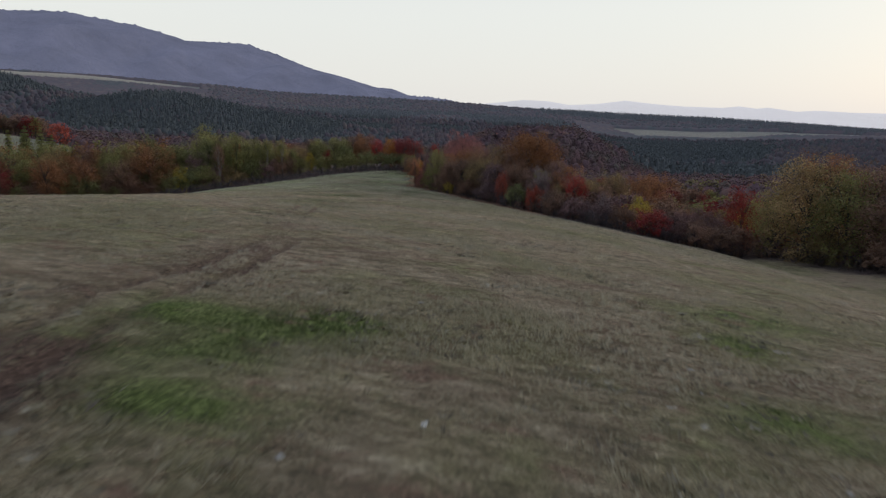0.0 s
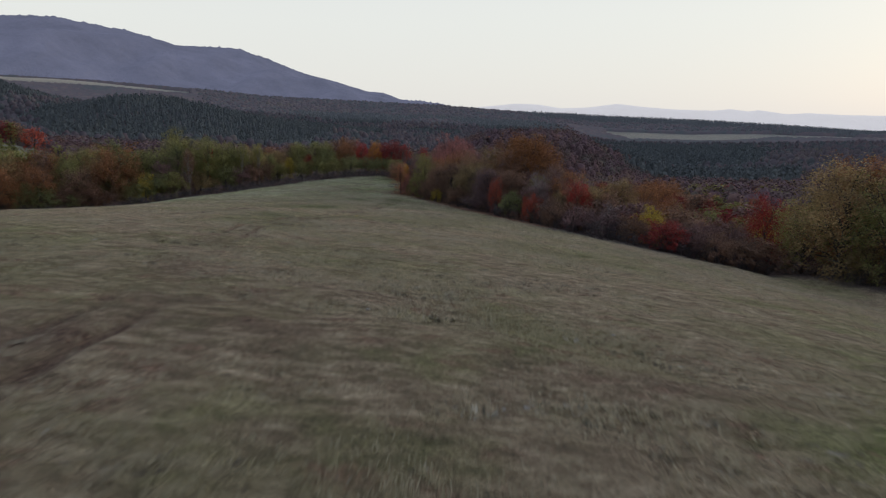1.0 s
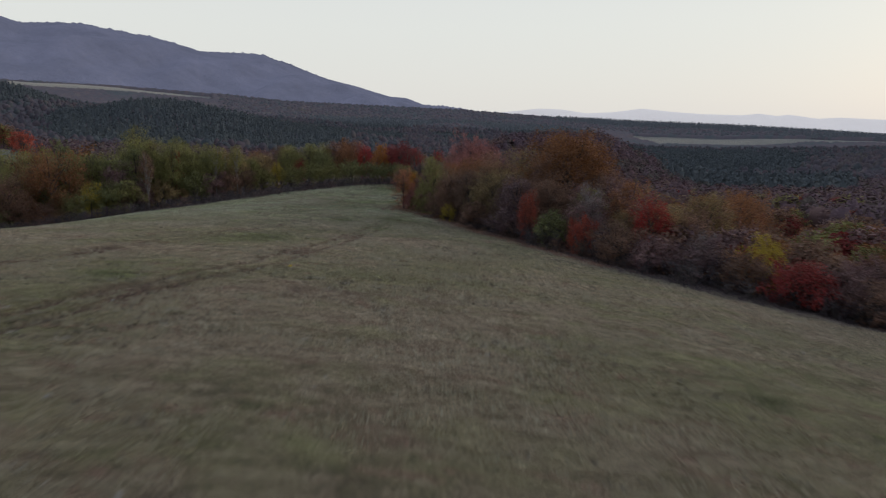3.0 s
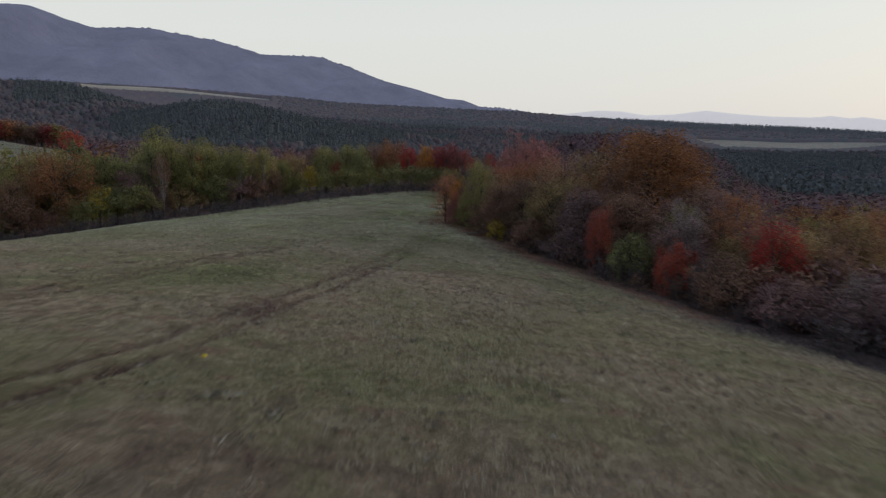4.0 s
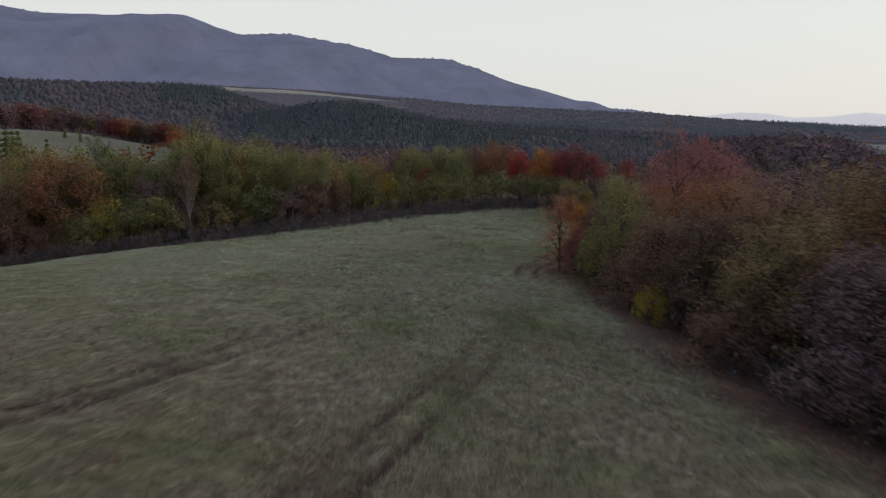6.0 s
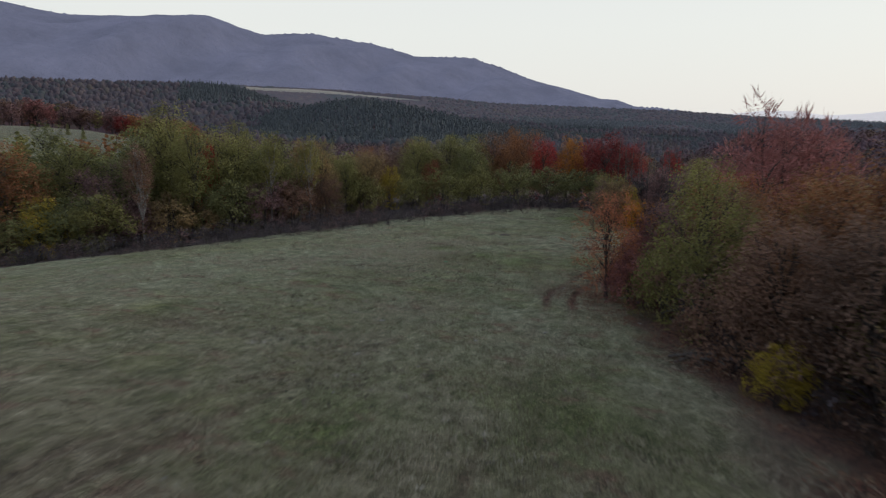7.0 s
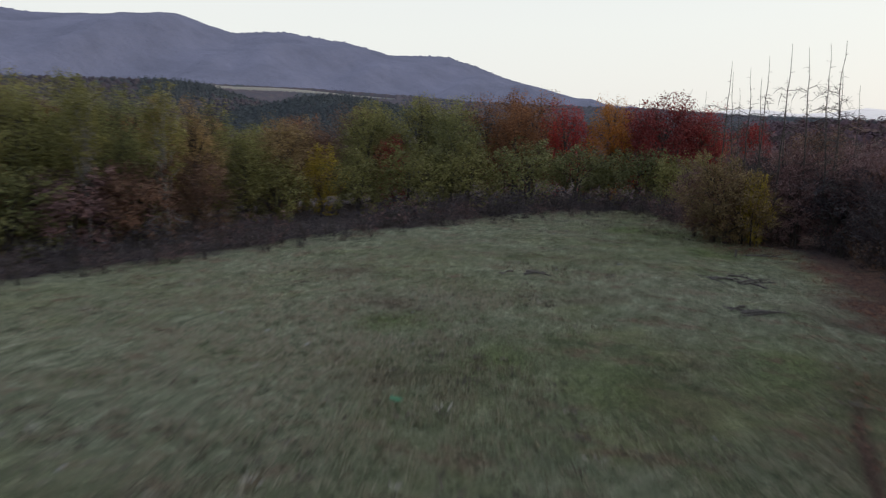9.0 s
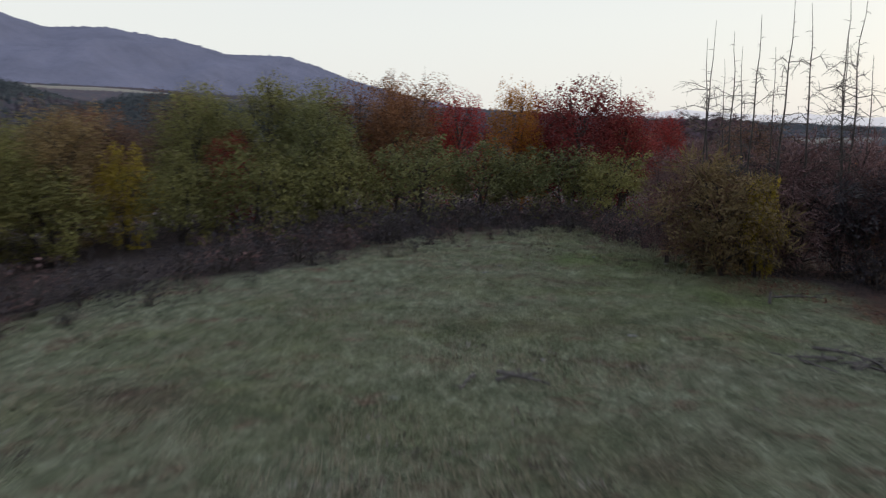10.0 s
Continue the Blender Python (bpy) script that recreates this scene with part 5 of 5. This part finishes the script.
def canopy(name, label, r0, r1, step_az, grow, cell, tall, haze, seed):
    """The closed roof of a far wood: rounded crowns side by side, each with its own height and colour."""
    az = np.arange(-58, 49, step_az)
    rs = [r0]
    while rs[-1] < r1:
        rs.append(rs[-1] * (1 + grow))
    ga, gr = np.meshgrid(np.radians(az), rs)
    x, y = (gr * np.sin(ga)).ravel(), (60 + gr * np.cos(ga)).ravel()
    rng = np.random.RandomState(seed)
    jx, jy, high, kind = (rng.uniform(0, 1, (256, 256)) for _ in range(4))
    cx, cy = np.floor(x / cell).astype(int), np.floor(y / cell).astype(int)
    near, own_high, own_kind = np.full(x.shape, 1e9), np.zeros(x.shape), np.zeros(x.shape)
    for dx in (-1, 0, 1):
        for dy in (-1, 0, 1):
            a, c = (cx + dx) % 256, (cy + dy) % 256
            d = np.hypot((cx + dx + 0.15 + 0.7 * jx[a, c]) * cell - x, (cy + dy + 0.15 + 0.7 * jy[a, c]) * cell - y)
            closer = d < near
            near = np.where(closer, d, near)
            own_high, own_kind = np.where(closer, high[a, c], own_high), np.where(closer, kind[a, c], own_kind)
    dome = np.sqrt(np.maximum(0, 1 - (near / (0.78 * cell)) ** 2))
    paz, pr = polar(x, y)
    spruce = spruce_part(paz, pr, x, y)
    rise = tall * (0.40 + (0.22 + 0.24 * own_high) * dome) + 0.5 * lattice_noise(x, y, 2.5, seed + 1)
    rise = np.where(spruce, tall * 0.45, rise) * np.interp(pr, (95, 240, 420), (0.55, 0.75, 1.0))
    rise = np.where(open_land(paz, pr, x, y) | ((pr < 150) & (x < 20)), -6.0, rise)
    rise = np.where(pr < 330, np.minimum(rise, -1.0 + rise * np.clip((np.hypot(x + 16, y - 147) - 92) / 40, 0, 1)), rise)
    rise = np.where((pr < 330) & (x > 10), rise * np.clip((-inside(x, y) - 9) / 16, 0, 1) - 0.4, rise)
    species = own_kind * 0.45 + 0.55 * (0.5 + 0.35 * lattice_noise(x, y, 150.0, seed + 5) + 0.25 * lattice_noise(x, y, 45.0, seed + 6))
    k = len(az)
    a = (np.arange(len(rs) - 1)[:, None] * k + np.arange(k - 1)[None]).ravel()
    z = height(x, y) + rise
    tops = np.stack([z[a], z[a + 1], z[a + k], z[a + k + 1]]) - np.stack([height(x, y)[q] for q in (a, a + 1, a + k, a + k + 1)])
    seen = in_sight(x, y, 14.0, 1.2)[a] & (tops.max(0) > 0)
    a = a[seen]
    me = mesh_of(name, np.stack([x, y, z], 1), np.stack([a, a + 1, a + k + 1, a + k], 1), (woodland_material(name + "_foliage", MIXED if r0 < 600 else BROWN, haze),), True, {"species": species})
    return tagged(new(name, me), label, "forest", kind="stuff")


def tops_of(r0, r1):
    return lambda az, r, x, y: ~spruce_part(az, r, x, y) & ~open_land(az, r, x, y)


far_crowns("autumn_woodland", "mixed autumn woodland filling the valley", scatter(3, -56, 56, 80, 240, 5.4, lambda az, r, x, y: ~open_land(az, r, x, y) & (np.hypot(x + 16, y - 147) > 92)), 6.6, 3.0, MIXED, 52, 80, 0.70)
canopy("hillside_woodland", "brown autumn woodland on the near slopes", 340, 700, 0.16, 0.0052, 8.0, 6.0, 0.0, 91)
canopy("distant_woodland", "grey-brown leafless woodland on the far slopes", 694, 1200, 0.16, 0.0042, 8.0, 10.0, 0.0, 91)
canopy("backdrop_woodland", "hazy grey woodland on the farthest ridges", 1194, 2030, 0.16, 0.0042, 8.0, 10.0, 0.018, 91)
far_crowns("slope_trees", "brown and rusty autumn trees on the near valley slope", scatter(5, -56, 46, 235, 370, 5.6, tops_of(235, 370)), 6.8, 3.0, MIXED, 54, 120, 0.72)
far_crowns("hillside_trees", "autumn trees of the wood on the nearer slopes", scatter(7, -56, 46, 365, 520, 6.6, tops_of(365, 520)), 8.6, 3.3, MIXED, 56, 44, 1.0)
far_crowns("leafless_woodland", "grey-purple leafless trees covering the valley slopes", scatter(8, -50, 40, 515, 1260, 9.3, tops_of(515, 1260)), 11.0, 3.6, BROWN, 57, 4, 1.6)
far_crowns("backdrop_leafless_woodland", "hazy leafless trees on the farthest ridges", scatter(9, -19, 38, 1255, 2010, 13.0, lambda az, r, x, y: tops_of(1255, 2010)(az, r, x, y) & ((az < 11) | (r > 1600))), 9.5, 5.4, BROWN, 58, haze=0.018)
far_trees("spruce_plantation", "dense dark spruce plantation on a hill", scatter(1, -50, 36, 330, 1250, 6.2, lambda az, r, x, y: spruce_part(az, r, x, y) & ~open_land(az, r, x, y)), 13.0, 3.4, 14, 2.6, SPRUCE, 51, cone=True)
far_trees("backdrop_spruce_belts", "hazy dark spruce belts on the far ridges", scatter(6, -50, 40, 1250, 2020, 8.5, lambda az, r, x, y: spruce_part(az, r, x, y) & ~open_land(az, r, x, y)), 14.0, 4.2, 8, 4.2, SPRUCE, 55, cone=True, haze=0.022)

# ---- grass and small things on the meadow ----


def litter_at(x, y):
    """How thickly fallen leaves lie, 0 to 1: most in the worn corner, in its ruts and under the hedge."""
    edge = np.exp(-(inside(x, y) / 1.3) ** 2) * 0.36
    corner = np.exp(-((x + 5.6) / 2.0) ** 2 - ((y - 143) / 7.0) ** 2) * 0.8 + 0.7 * np.exp(-((x + 7.4) / 1.5) ** 2 - ((y - 172.4) / 1.4) ** 2)
    near_hedge = (x > np.interp(y, (96, 130, 140, 176), (4, -6, -11, -12))) & (y > 96) & (y < 176)
    return (edge + corner + rut(x, y, 1.0) * (y > 132) * 0.9) * np.clip(0.6 + 0.8 * lattice_noise(x, y, 0.7, 182), 0.05, 1) * near_hedge


def build_grass():
    rng = np.random.RandomState(71)
    n = 250000
    y = rng.uniform(6, 186, n)
    x = np.interp(y, (0, 110, 147, 190), (0, -4, -16, -16)) + np.where(rng.uniform(0, 1, n) < 0.6, rng.normal(0, 12, n), rng.uniform(-44, 40, n))
    ok = (inside(x, y) > -0.6) & (rut(x, y) < 0.2)
    x, y = x[ok], y[ok]
    thick = lattice_noise(x, y, 1.3, 72) + 0.7 * lattice_noise(x, y, 4.5, 73)
    ok = (thick > rng.uniform(-1.2, 0.9, len(x))) & (litter_at(x, y) < rng.uniform(0.1, 0.6, len(x)))
    x, y = x[ok], y[ok]
    z = height(x, y)
    n, blades = len(x), 6
    h = 0.10 * rng.uniform(0.5, 1.6, n) * (1 + 0.5 * np.clip(lattice_noise(x, y, 3.0, 74), 0, 1))
    ang = rng.uniform(0, 2 * math.pi, (n, blades))
    lean = rng.uniform(0.3, 1.3, (n, blades))
    base = np.stack([x[:, None] + rng.normal(0, 0.05, (n, blades)), y[:, None] + rng.normal(0, 0.05, (n, blades)), np.repeat((z - 0.02)[:, None], blades, 1)], -1)
    d = np.stack([np.cos(ang) * lean, np.sin(ang) * lean, np.ones_like(ang)], -1) * (h[:, None] * rng.uniform(0.6, 1.3, (n, blades)))[..., None]
    side = np.stack([-np.sin(ang), np.cos(ang), np.zeros_like(ang)], -1) * 0.013
    v = np.stack([base - side, base + side, base + d], 2).reshape(-1, 3)
    m, nt, bsdf, out = material("meadow_grass_blades")
    geo = nt.nodes.new("ShaderNodeNewGeometry")
    dry = ramp(nt, geo.outputs["Random Per Island"], [(0.0, (0.330, 0.282, 0.208)), (0.6, (0.450, 0.400, 0.308)), (1.0, (0.600, 0.550, 0.450))])
    fresh = ramp(nt, geo.outputs["Random Per Island"], [(0.0, (0.160, 0.160, 0.086)), (1.0, (0.360, 0.346, 0.206))])
    mask = ramp(nt, noise_out(nt, 0.09, 5, 0.6), [(0.42, (0.15, 0.15, 0.15)), (0.62, (0.65, 0.65, 0.65))])
    blade = blend(nt, mask, dry, fresh)
    rank = ramp(nt, geo.outputs["Random Per Island"], [(0.0, (0.042, 0.066, 0.016)), (1.0, (0.112, 0.142, 0.044))])
    blade = blend(nt, attribute(nt, "lush"), blade, rank)
    nt.links.new(blade, bsdf.inputs["Base Color"])
    bsdf.inputs["Roughness"].default_value = 0.7
    tl = nt.nodes.new("ShaderNodeBsdfTranslucent")
    nt.links.new(blade, tl.inputs["Color"])
    mix = nt.nodes.new("ShaderNodeMixShader")
    mix.inputs[0].default_value = 0.5
    nt.links.new(bsdf.outputs[0], mix.inputs[1])
    nt.links.new(tl.outputs[0], mix.inputs[2])
    nt.links.new(mix.outputs[0], out.inputs["Surface"])
    return tagged(new("grass", mesh_of("grass", v, np.arange(len(v)).reshape(-1, 3), (m,), False, {"lush": np.repeat(np.clip(lush_at(x, y) * 1.25, 0, 1), blades * 3)})), "short dry autumn grass covering the meadow", "grass", kind="stuff")


build_grass()


def build_tussocks():
    rng = np.random.RandomState(171)
    n, blades = 24000, 12
    y = rng.uniform(6, 186, n)
    x = np.interp(y, (0, 110, 147, 190), (0, -4, -16, -16)) + rng.normal(0, 12, n)
    ok = (inside(x, y) > -0.3) & (rut(x, y) < 0.3) & (lattice_noise(x, y, 3.2, 172) + 0.6 * lattice_noise(x, y, 0.9, 173) > rng.uniform(-0.6, 0.9, n))
    x, y = x[ok], y[ok]
    n = len(x)
    z = height(x, y)
    wide = rng.uniform(0.06, 0.13, n) * rng.choice([1.0, 1.0, 1.6, 2.4], n)
    h = rng.uniform(0.07, 0.15, n) * (0.7 + 2.2 * wide)
    ang = rng.uniform(0, 2 * math.pi, (n, blades))
    off = np.sqrt(rng.uniform(0, 1, (n, blades))) * wide[:, None]
    base = np.stack([x[:, None] + np.cos(ang) * off, y[:, None] + np.sin(ang) * off, np.repeat((z - 0.03)[:, None], blades, 1)], -1)
    d = np.stack([np.cos(ang) * 0.9, np.sin(ang) * 0.9, np.full_like(ang, 0.62)], -1) * (h[:, None] * rng.uniform(0.6, 1.2, (n, blades)))[..., None]
    side = np.stack([-np.sin(ang), np.cos(ang), np.zeros_like(ang)], -1) * (0.012 + 0.08 * wide)[:, None, None]
    v = np.stack([base - side, base + side, base + d], 2).reshape(-1, 3)
    m, nt, bsdf, out = material("weed_tussocks")
    tone = ramp(nt, attribute(nt, "species"), [(0.0, (0.075, 0.072, 0.040)), (0.30, (0.095, 0.078, 0.054)), (0.60, (0.130, 0.108, 0.078)), (0.85, (0.230, 0.205, 0.152)), (1.0, (0.420, 0.390, 0.320))])
    nt.links.new(tone, bsdf.inputs["Base Color"])
    bsdf.inputs["Roughness"].default_value = 0.8
    species = np.repeat(rng.uniform(0, 1, n), blades * 3)
    return tagged(new("weed_tussocks", mesh_of("weed_tussocks", v, np.arange(len(v)).reshape(-1, 3), (m,), False, {"species": species})), "scattered dry weed tussocks in the meadow", "grass", kind="stuff")


build_tussocks()


def build_leaf_litter():
    """Fallen leaves: thickest in the worn corner and under the hedge."""
    rng = np.random.RandomState(181)
    n = 130000
    y = rng.uniform(96, 176, n)
    x = np.interp(y, (96, 104, 111, 116, 122.5, 130.5, 137, 166, 176), (15.5, 10.5, 7.5, 4.8, 2, -1, -4.2, -4, -6)) + rng.normal(-0.2, 1.9, n)
    keep = rng.uniform(0, 1, n) < litter_at(x, y)
    x, y = x[keep], y[keep]
    z = height(x, y) + 0.07 + 0.05 * rng.uniform(0, 1, len(x)) - 0.22 * rut(x, y)
    spots = np.stack([x, y, z], 1)
    v, f = leaves(rng, spots, 0.075, 0.0, spots - np.array([0, 0, 1.0]))
    m, nt, bsdf, out = material("fallen_leaves")
    geo = nt.nodes.new("ShaderNodeNewGeometry")
    nt.links.new(ramp(nt, geo.outputs["Random Per Island"], [(0.0, (0.110, 0.048, 0.030)), (0.45, (0.230, 0.085, 0.052)), (0.8, (0.300, 0.135, 0.080)), (1.0, (0.380, 0.260, 0.150))]), bsdf.inputs["Base Color"])
    bsdf.inputs["Roughness"].default_value = 0.75
    return tagged(new("fallen_leaves", mesh_of("fallen_leaves", v, f, (m,))), "reddish-brown fallen leaves scattered under the hedge", "leaves", kind="stuff")


build_leaf_litter()


def lump(seed, size, rough=0.25):
    """An uneven stone or bundle: a rounded block, dented at random."""
    rng = np.random.RandomState(seed)
    bm = bmesh.new()
    bmesh.ops.create_icosphere(bm, subdivisions=2, radius=1.0)
    for v in bm.verts:
        k = 1 + rough * rng.uniform(-1, 1)
        v.co = Vector((v.co.x * size[0] * k, v.co.y * size[1] * k, v.co.z * size[2] * k))
    me = bpy.data.meshes.new("lump")
    bm.to_mesh(me)
    bm.free()
    for p in me.polygons:
        p.use_smooth = True
    return me


def set_down(name, me, mat, x, y, lift, label, category, group="", spin=0.0, tip=0.0):
    """Lay one mesh on the ground as a thing of its own."""
    ob = new(name, me)
    if mat and not me.materials:
        me.materials.append(mat)
    ob.matrix_world = pose(x, y, zat(x, y) + lift, tip, 0, spin)
    return tagged(ob, label, category, group)


MAT_STONE = plain_material("pale_field_stone", (0.22, 0.21, 0.19), (0.42, 0.40, 0.37), 12.0, 0.9)
MAT_PAPER = plain_material("bleached_scrap", (0.34, 0.34, 0.32), (0.55, 0.54, 0.51), 9.0, 0.8)
MAT_BLACK = plain_material("black_plastic", (0.006, 0.006, 0.008), (0.016, 0.016, 0.020), 10.0, 0.35)
MAT_GREEN = plain_material("green_plastic", (0.06, 0.30, 0.14), (0.12, 0.45, 0.24), 10.0, 0.3)
MAT_LOG = bark_material("grey_log_bark", (0.070, 0.060, 0.055), (0.240, 0.215, 0.195), (3, 3, 3))
MAT_YELLOW = plain_material("yellow_weed_flower", (0.40, 0.30, 0.02), (0.60, 0.46, 0.04), 10.0, 0.7)

stones = [lump(400 + k, s, 0.22) for k, s in enumerate(((0.07, 0.05, 0.035), (0.05, 0.04, 0.03), (0.085, 0.055, 0.035), (0.04, 0.035, 0.03)))]
for me in stones:
    me.materials.append(MAT_STONE)
stone_rng = random.Random(31)
laid = 0
while laid < 120:
    y = stone_rng.uniform(8, 178)
    x = float(np.interp(y, (0, 110, 147, 190), (0, -4, -14, -14))) + stone_rng.gauss(0, 9)
    if float(inside(np.array([x]), np.array([y]))[0]) < 1.0:
        continue
    set_down("field_stone", stones[laid % 4], None, x, y, 0.02, "pale field stone lying in the grass", "stone", "field stones", stone_rng.uniform(0, 360))
    laid += 1


def scrap_mesh(seed, a, b_):
    """A crumpled sheet: a small bent grid with thickness."""
    rng = np.random.RandomState(seed)
    bm = bmesh.new()
    bmesh.ops.create_grid(bm, x_segments=5, y_segments=4, size=0.5)
    for v in bm.verts:
        v.co = Vector((v.co.x * a, v.co.y * b_, rng.uniform(0, 0.05)))
    extra = bmesh.ops.extrude_face_region(bm, geom=bm.faces[:])["geom"]
    for v in extra:
        if isinstance(v, bmesh.types.BMVert):
            v.co.z += 0.012
    bmesh.ops.recalc_face_normals(bm, faces=bm.faces[:])
    me = bpy.data.meshes.new("scrap")
    bm.to_mesh(me)
    bm.free()
    me.materials.append(MAT_PAPER)
    return me


scraps = [scrap_mesh(430 + k, *s) for k, s in enumerate(((0.20, 0.09), (0.14, 0.09), (0.24, 0.07)))]
for k, (x, y) in enumerate(((-0.3, 10.3), (-2.2, 8.6), (-12.7, 38.0), (-13.5, 40.4), (6.0, 15.9), (-14.2, 129.6), (-3.7, 135.9), (-9.7, 128.5), (-7.4, 131.4), (-9.1, 133.6),
                            (-22.0, 150.5), (-16.8, 172.8), (-16.2, 174.2), (-8.1, 158.4), (-12.9, 165.0), (-24.5, 152.0), (-20.3, 149.6), (-18.6, 160.0))):
    set_down("paper_scrap", scraps[k % 3], None, x, y, 0.03, "bleached scrap of litter lying in the grass", "litter", "litter scraps", stone_rng.uniform(0, 360))


def bottle_mesh():
    """A crushed plastic bottle: body, shoulder and neck turned round an axis, then flattened."""
    prof = ((0.0, 0.0), (0.045, 0.005), (0.05, 0.03), (0.046, 0.10), (0.05, 0.17), (0.048, 0.22), (0.030, 0.27), (0.014, 0.30), (0.014, 0.33), (0.0, 0.335))
    bm = bmesh.new()
    rings = []
    for r_, z_ in prof:
        rings.append([bm.verts.new((r_ * math.cos(a * math.pi / 6), r_ * math.sin(a * math.pi / 6) * 0.7, z_)) for a in range(12)])
    for lo, hi in zip(rings, rings[1:]):
        for a in range(12):
            bm.faces.new((lo[a], lo[(a + 1) % 12], hi[(a + 1) % 12], hi[a]))
    bmesh.ops.remove_doubles(bm, verts=bm.verts[:], dist=0.0005)
    me = bpy.data.meshes.new("bottle")
    bm.to_mesh(me)
    bm.free()
    for p in me.polygons:
        p.use_smooth = True
    return me


set_down("plastic_bottle", bottle_mesh(), MAT_GREEN, -16.9, 146.6, 0.06, "crushed green plastic bottle lying in the meadow", "bottle", spin=70, tip=88)
set_down("rubbish_bag", lump(450, (0.30, 0.22, 0.15), 0.38), MAT_BLACK, -3.3, 144.9, 0.10, "crumpled black plastic bag under the hedge", "bag")
set_down("weed_flower", lump(451, (0.09, 0.09, 0.08), 0.35), MAT_YELLOW, -6.5, 75.3, 0.08, "yellow flowering weed in the grass", "plant")


def branch_mesh(seed, length, r0):
    """A fallen branch with a few broken side shoots."""
    rng = np.random.RandomState(seed)
    t = np.linspace(0, 1, 8)
    p = np.stack([(t - 0.5) * length, 0.12 * length * np.sin(t * 2.6 + seed) * t, 0.03 + 0.05 * np.sin(t * 3.0)], 1)
    pieces = [tube(p, r0 * (1 - 0.6 * t), 7)]
    for k in range(3):
        q = p[2 + k * 2]
        pieces.append(limb(rng, q, q + np.array([0.25 * length * rng.uniform(0.3, 1), 0.18 * length * rng.choice([-1, 1]), 0.10 * length * rng.uniform(0, 1)]), r0 * 0.5, r0 * 0.2, 0.05, 4, 5))
    me = mesh_of("fallen_branch", *join(pieces), (MAT_LOG,), True)
    return me


log_kinds = [branch_mesh(470 + k, ln, r_) for k, (ln, r_) in enumerate(((1.3, 0.06), (0.9, 0.05), (1.6, 0.05), (2.2, 0.045)))]
for cx, cy, many in ((-8.3, 163.4, 9), (-8.2, 158.2, 7), (-1.0, 131.3, 8), (-16.7, 160.8, 3)):
    for k in range(many):
        set_down("fallen_branch", log_kinds[stone_rng.randrange(3)], None, cx + stone_rng.uniform(-0.9, 0.9), cy + stone_rng.uniform(-0.6, 0.6), 0.03 + 0.05 * (k % 3), "grey broken branch heaped on the meadow", "branch", "heaped branches", stone_rng.uniform(0, 360))
set_down("fallen_branch", log_kinds[3], None, -6.4, 170.8, 0.04, "long grey branch lying on the grass", "branch", "heaped branches", 12)
post = tube([(0, 0, -0.2), (0.005, 0, 0.2), (0.02, 0.01, 0.45), (0.02, 0.01, 0.52), (0.02, 0.01, 0.525)], [0.05, 0.048, 0.046, 0.040, 0.002], 8)
set_down("wooden_stake", mesh_of("wooden_stake", *post, (MAT_LOG,), True), None, -7.6, 169.4, 0.0, "short grey wooden stake standing in the grass", "stake")
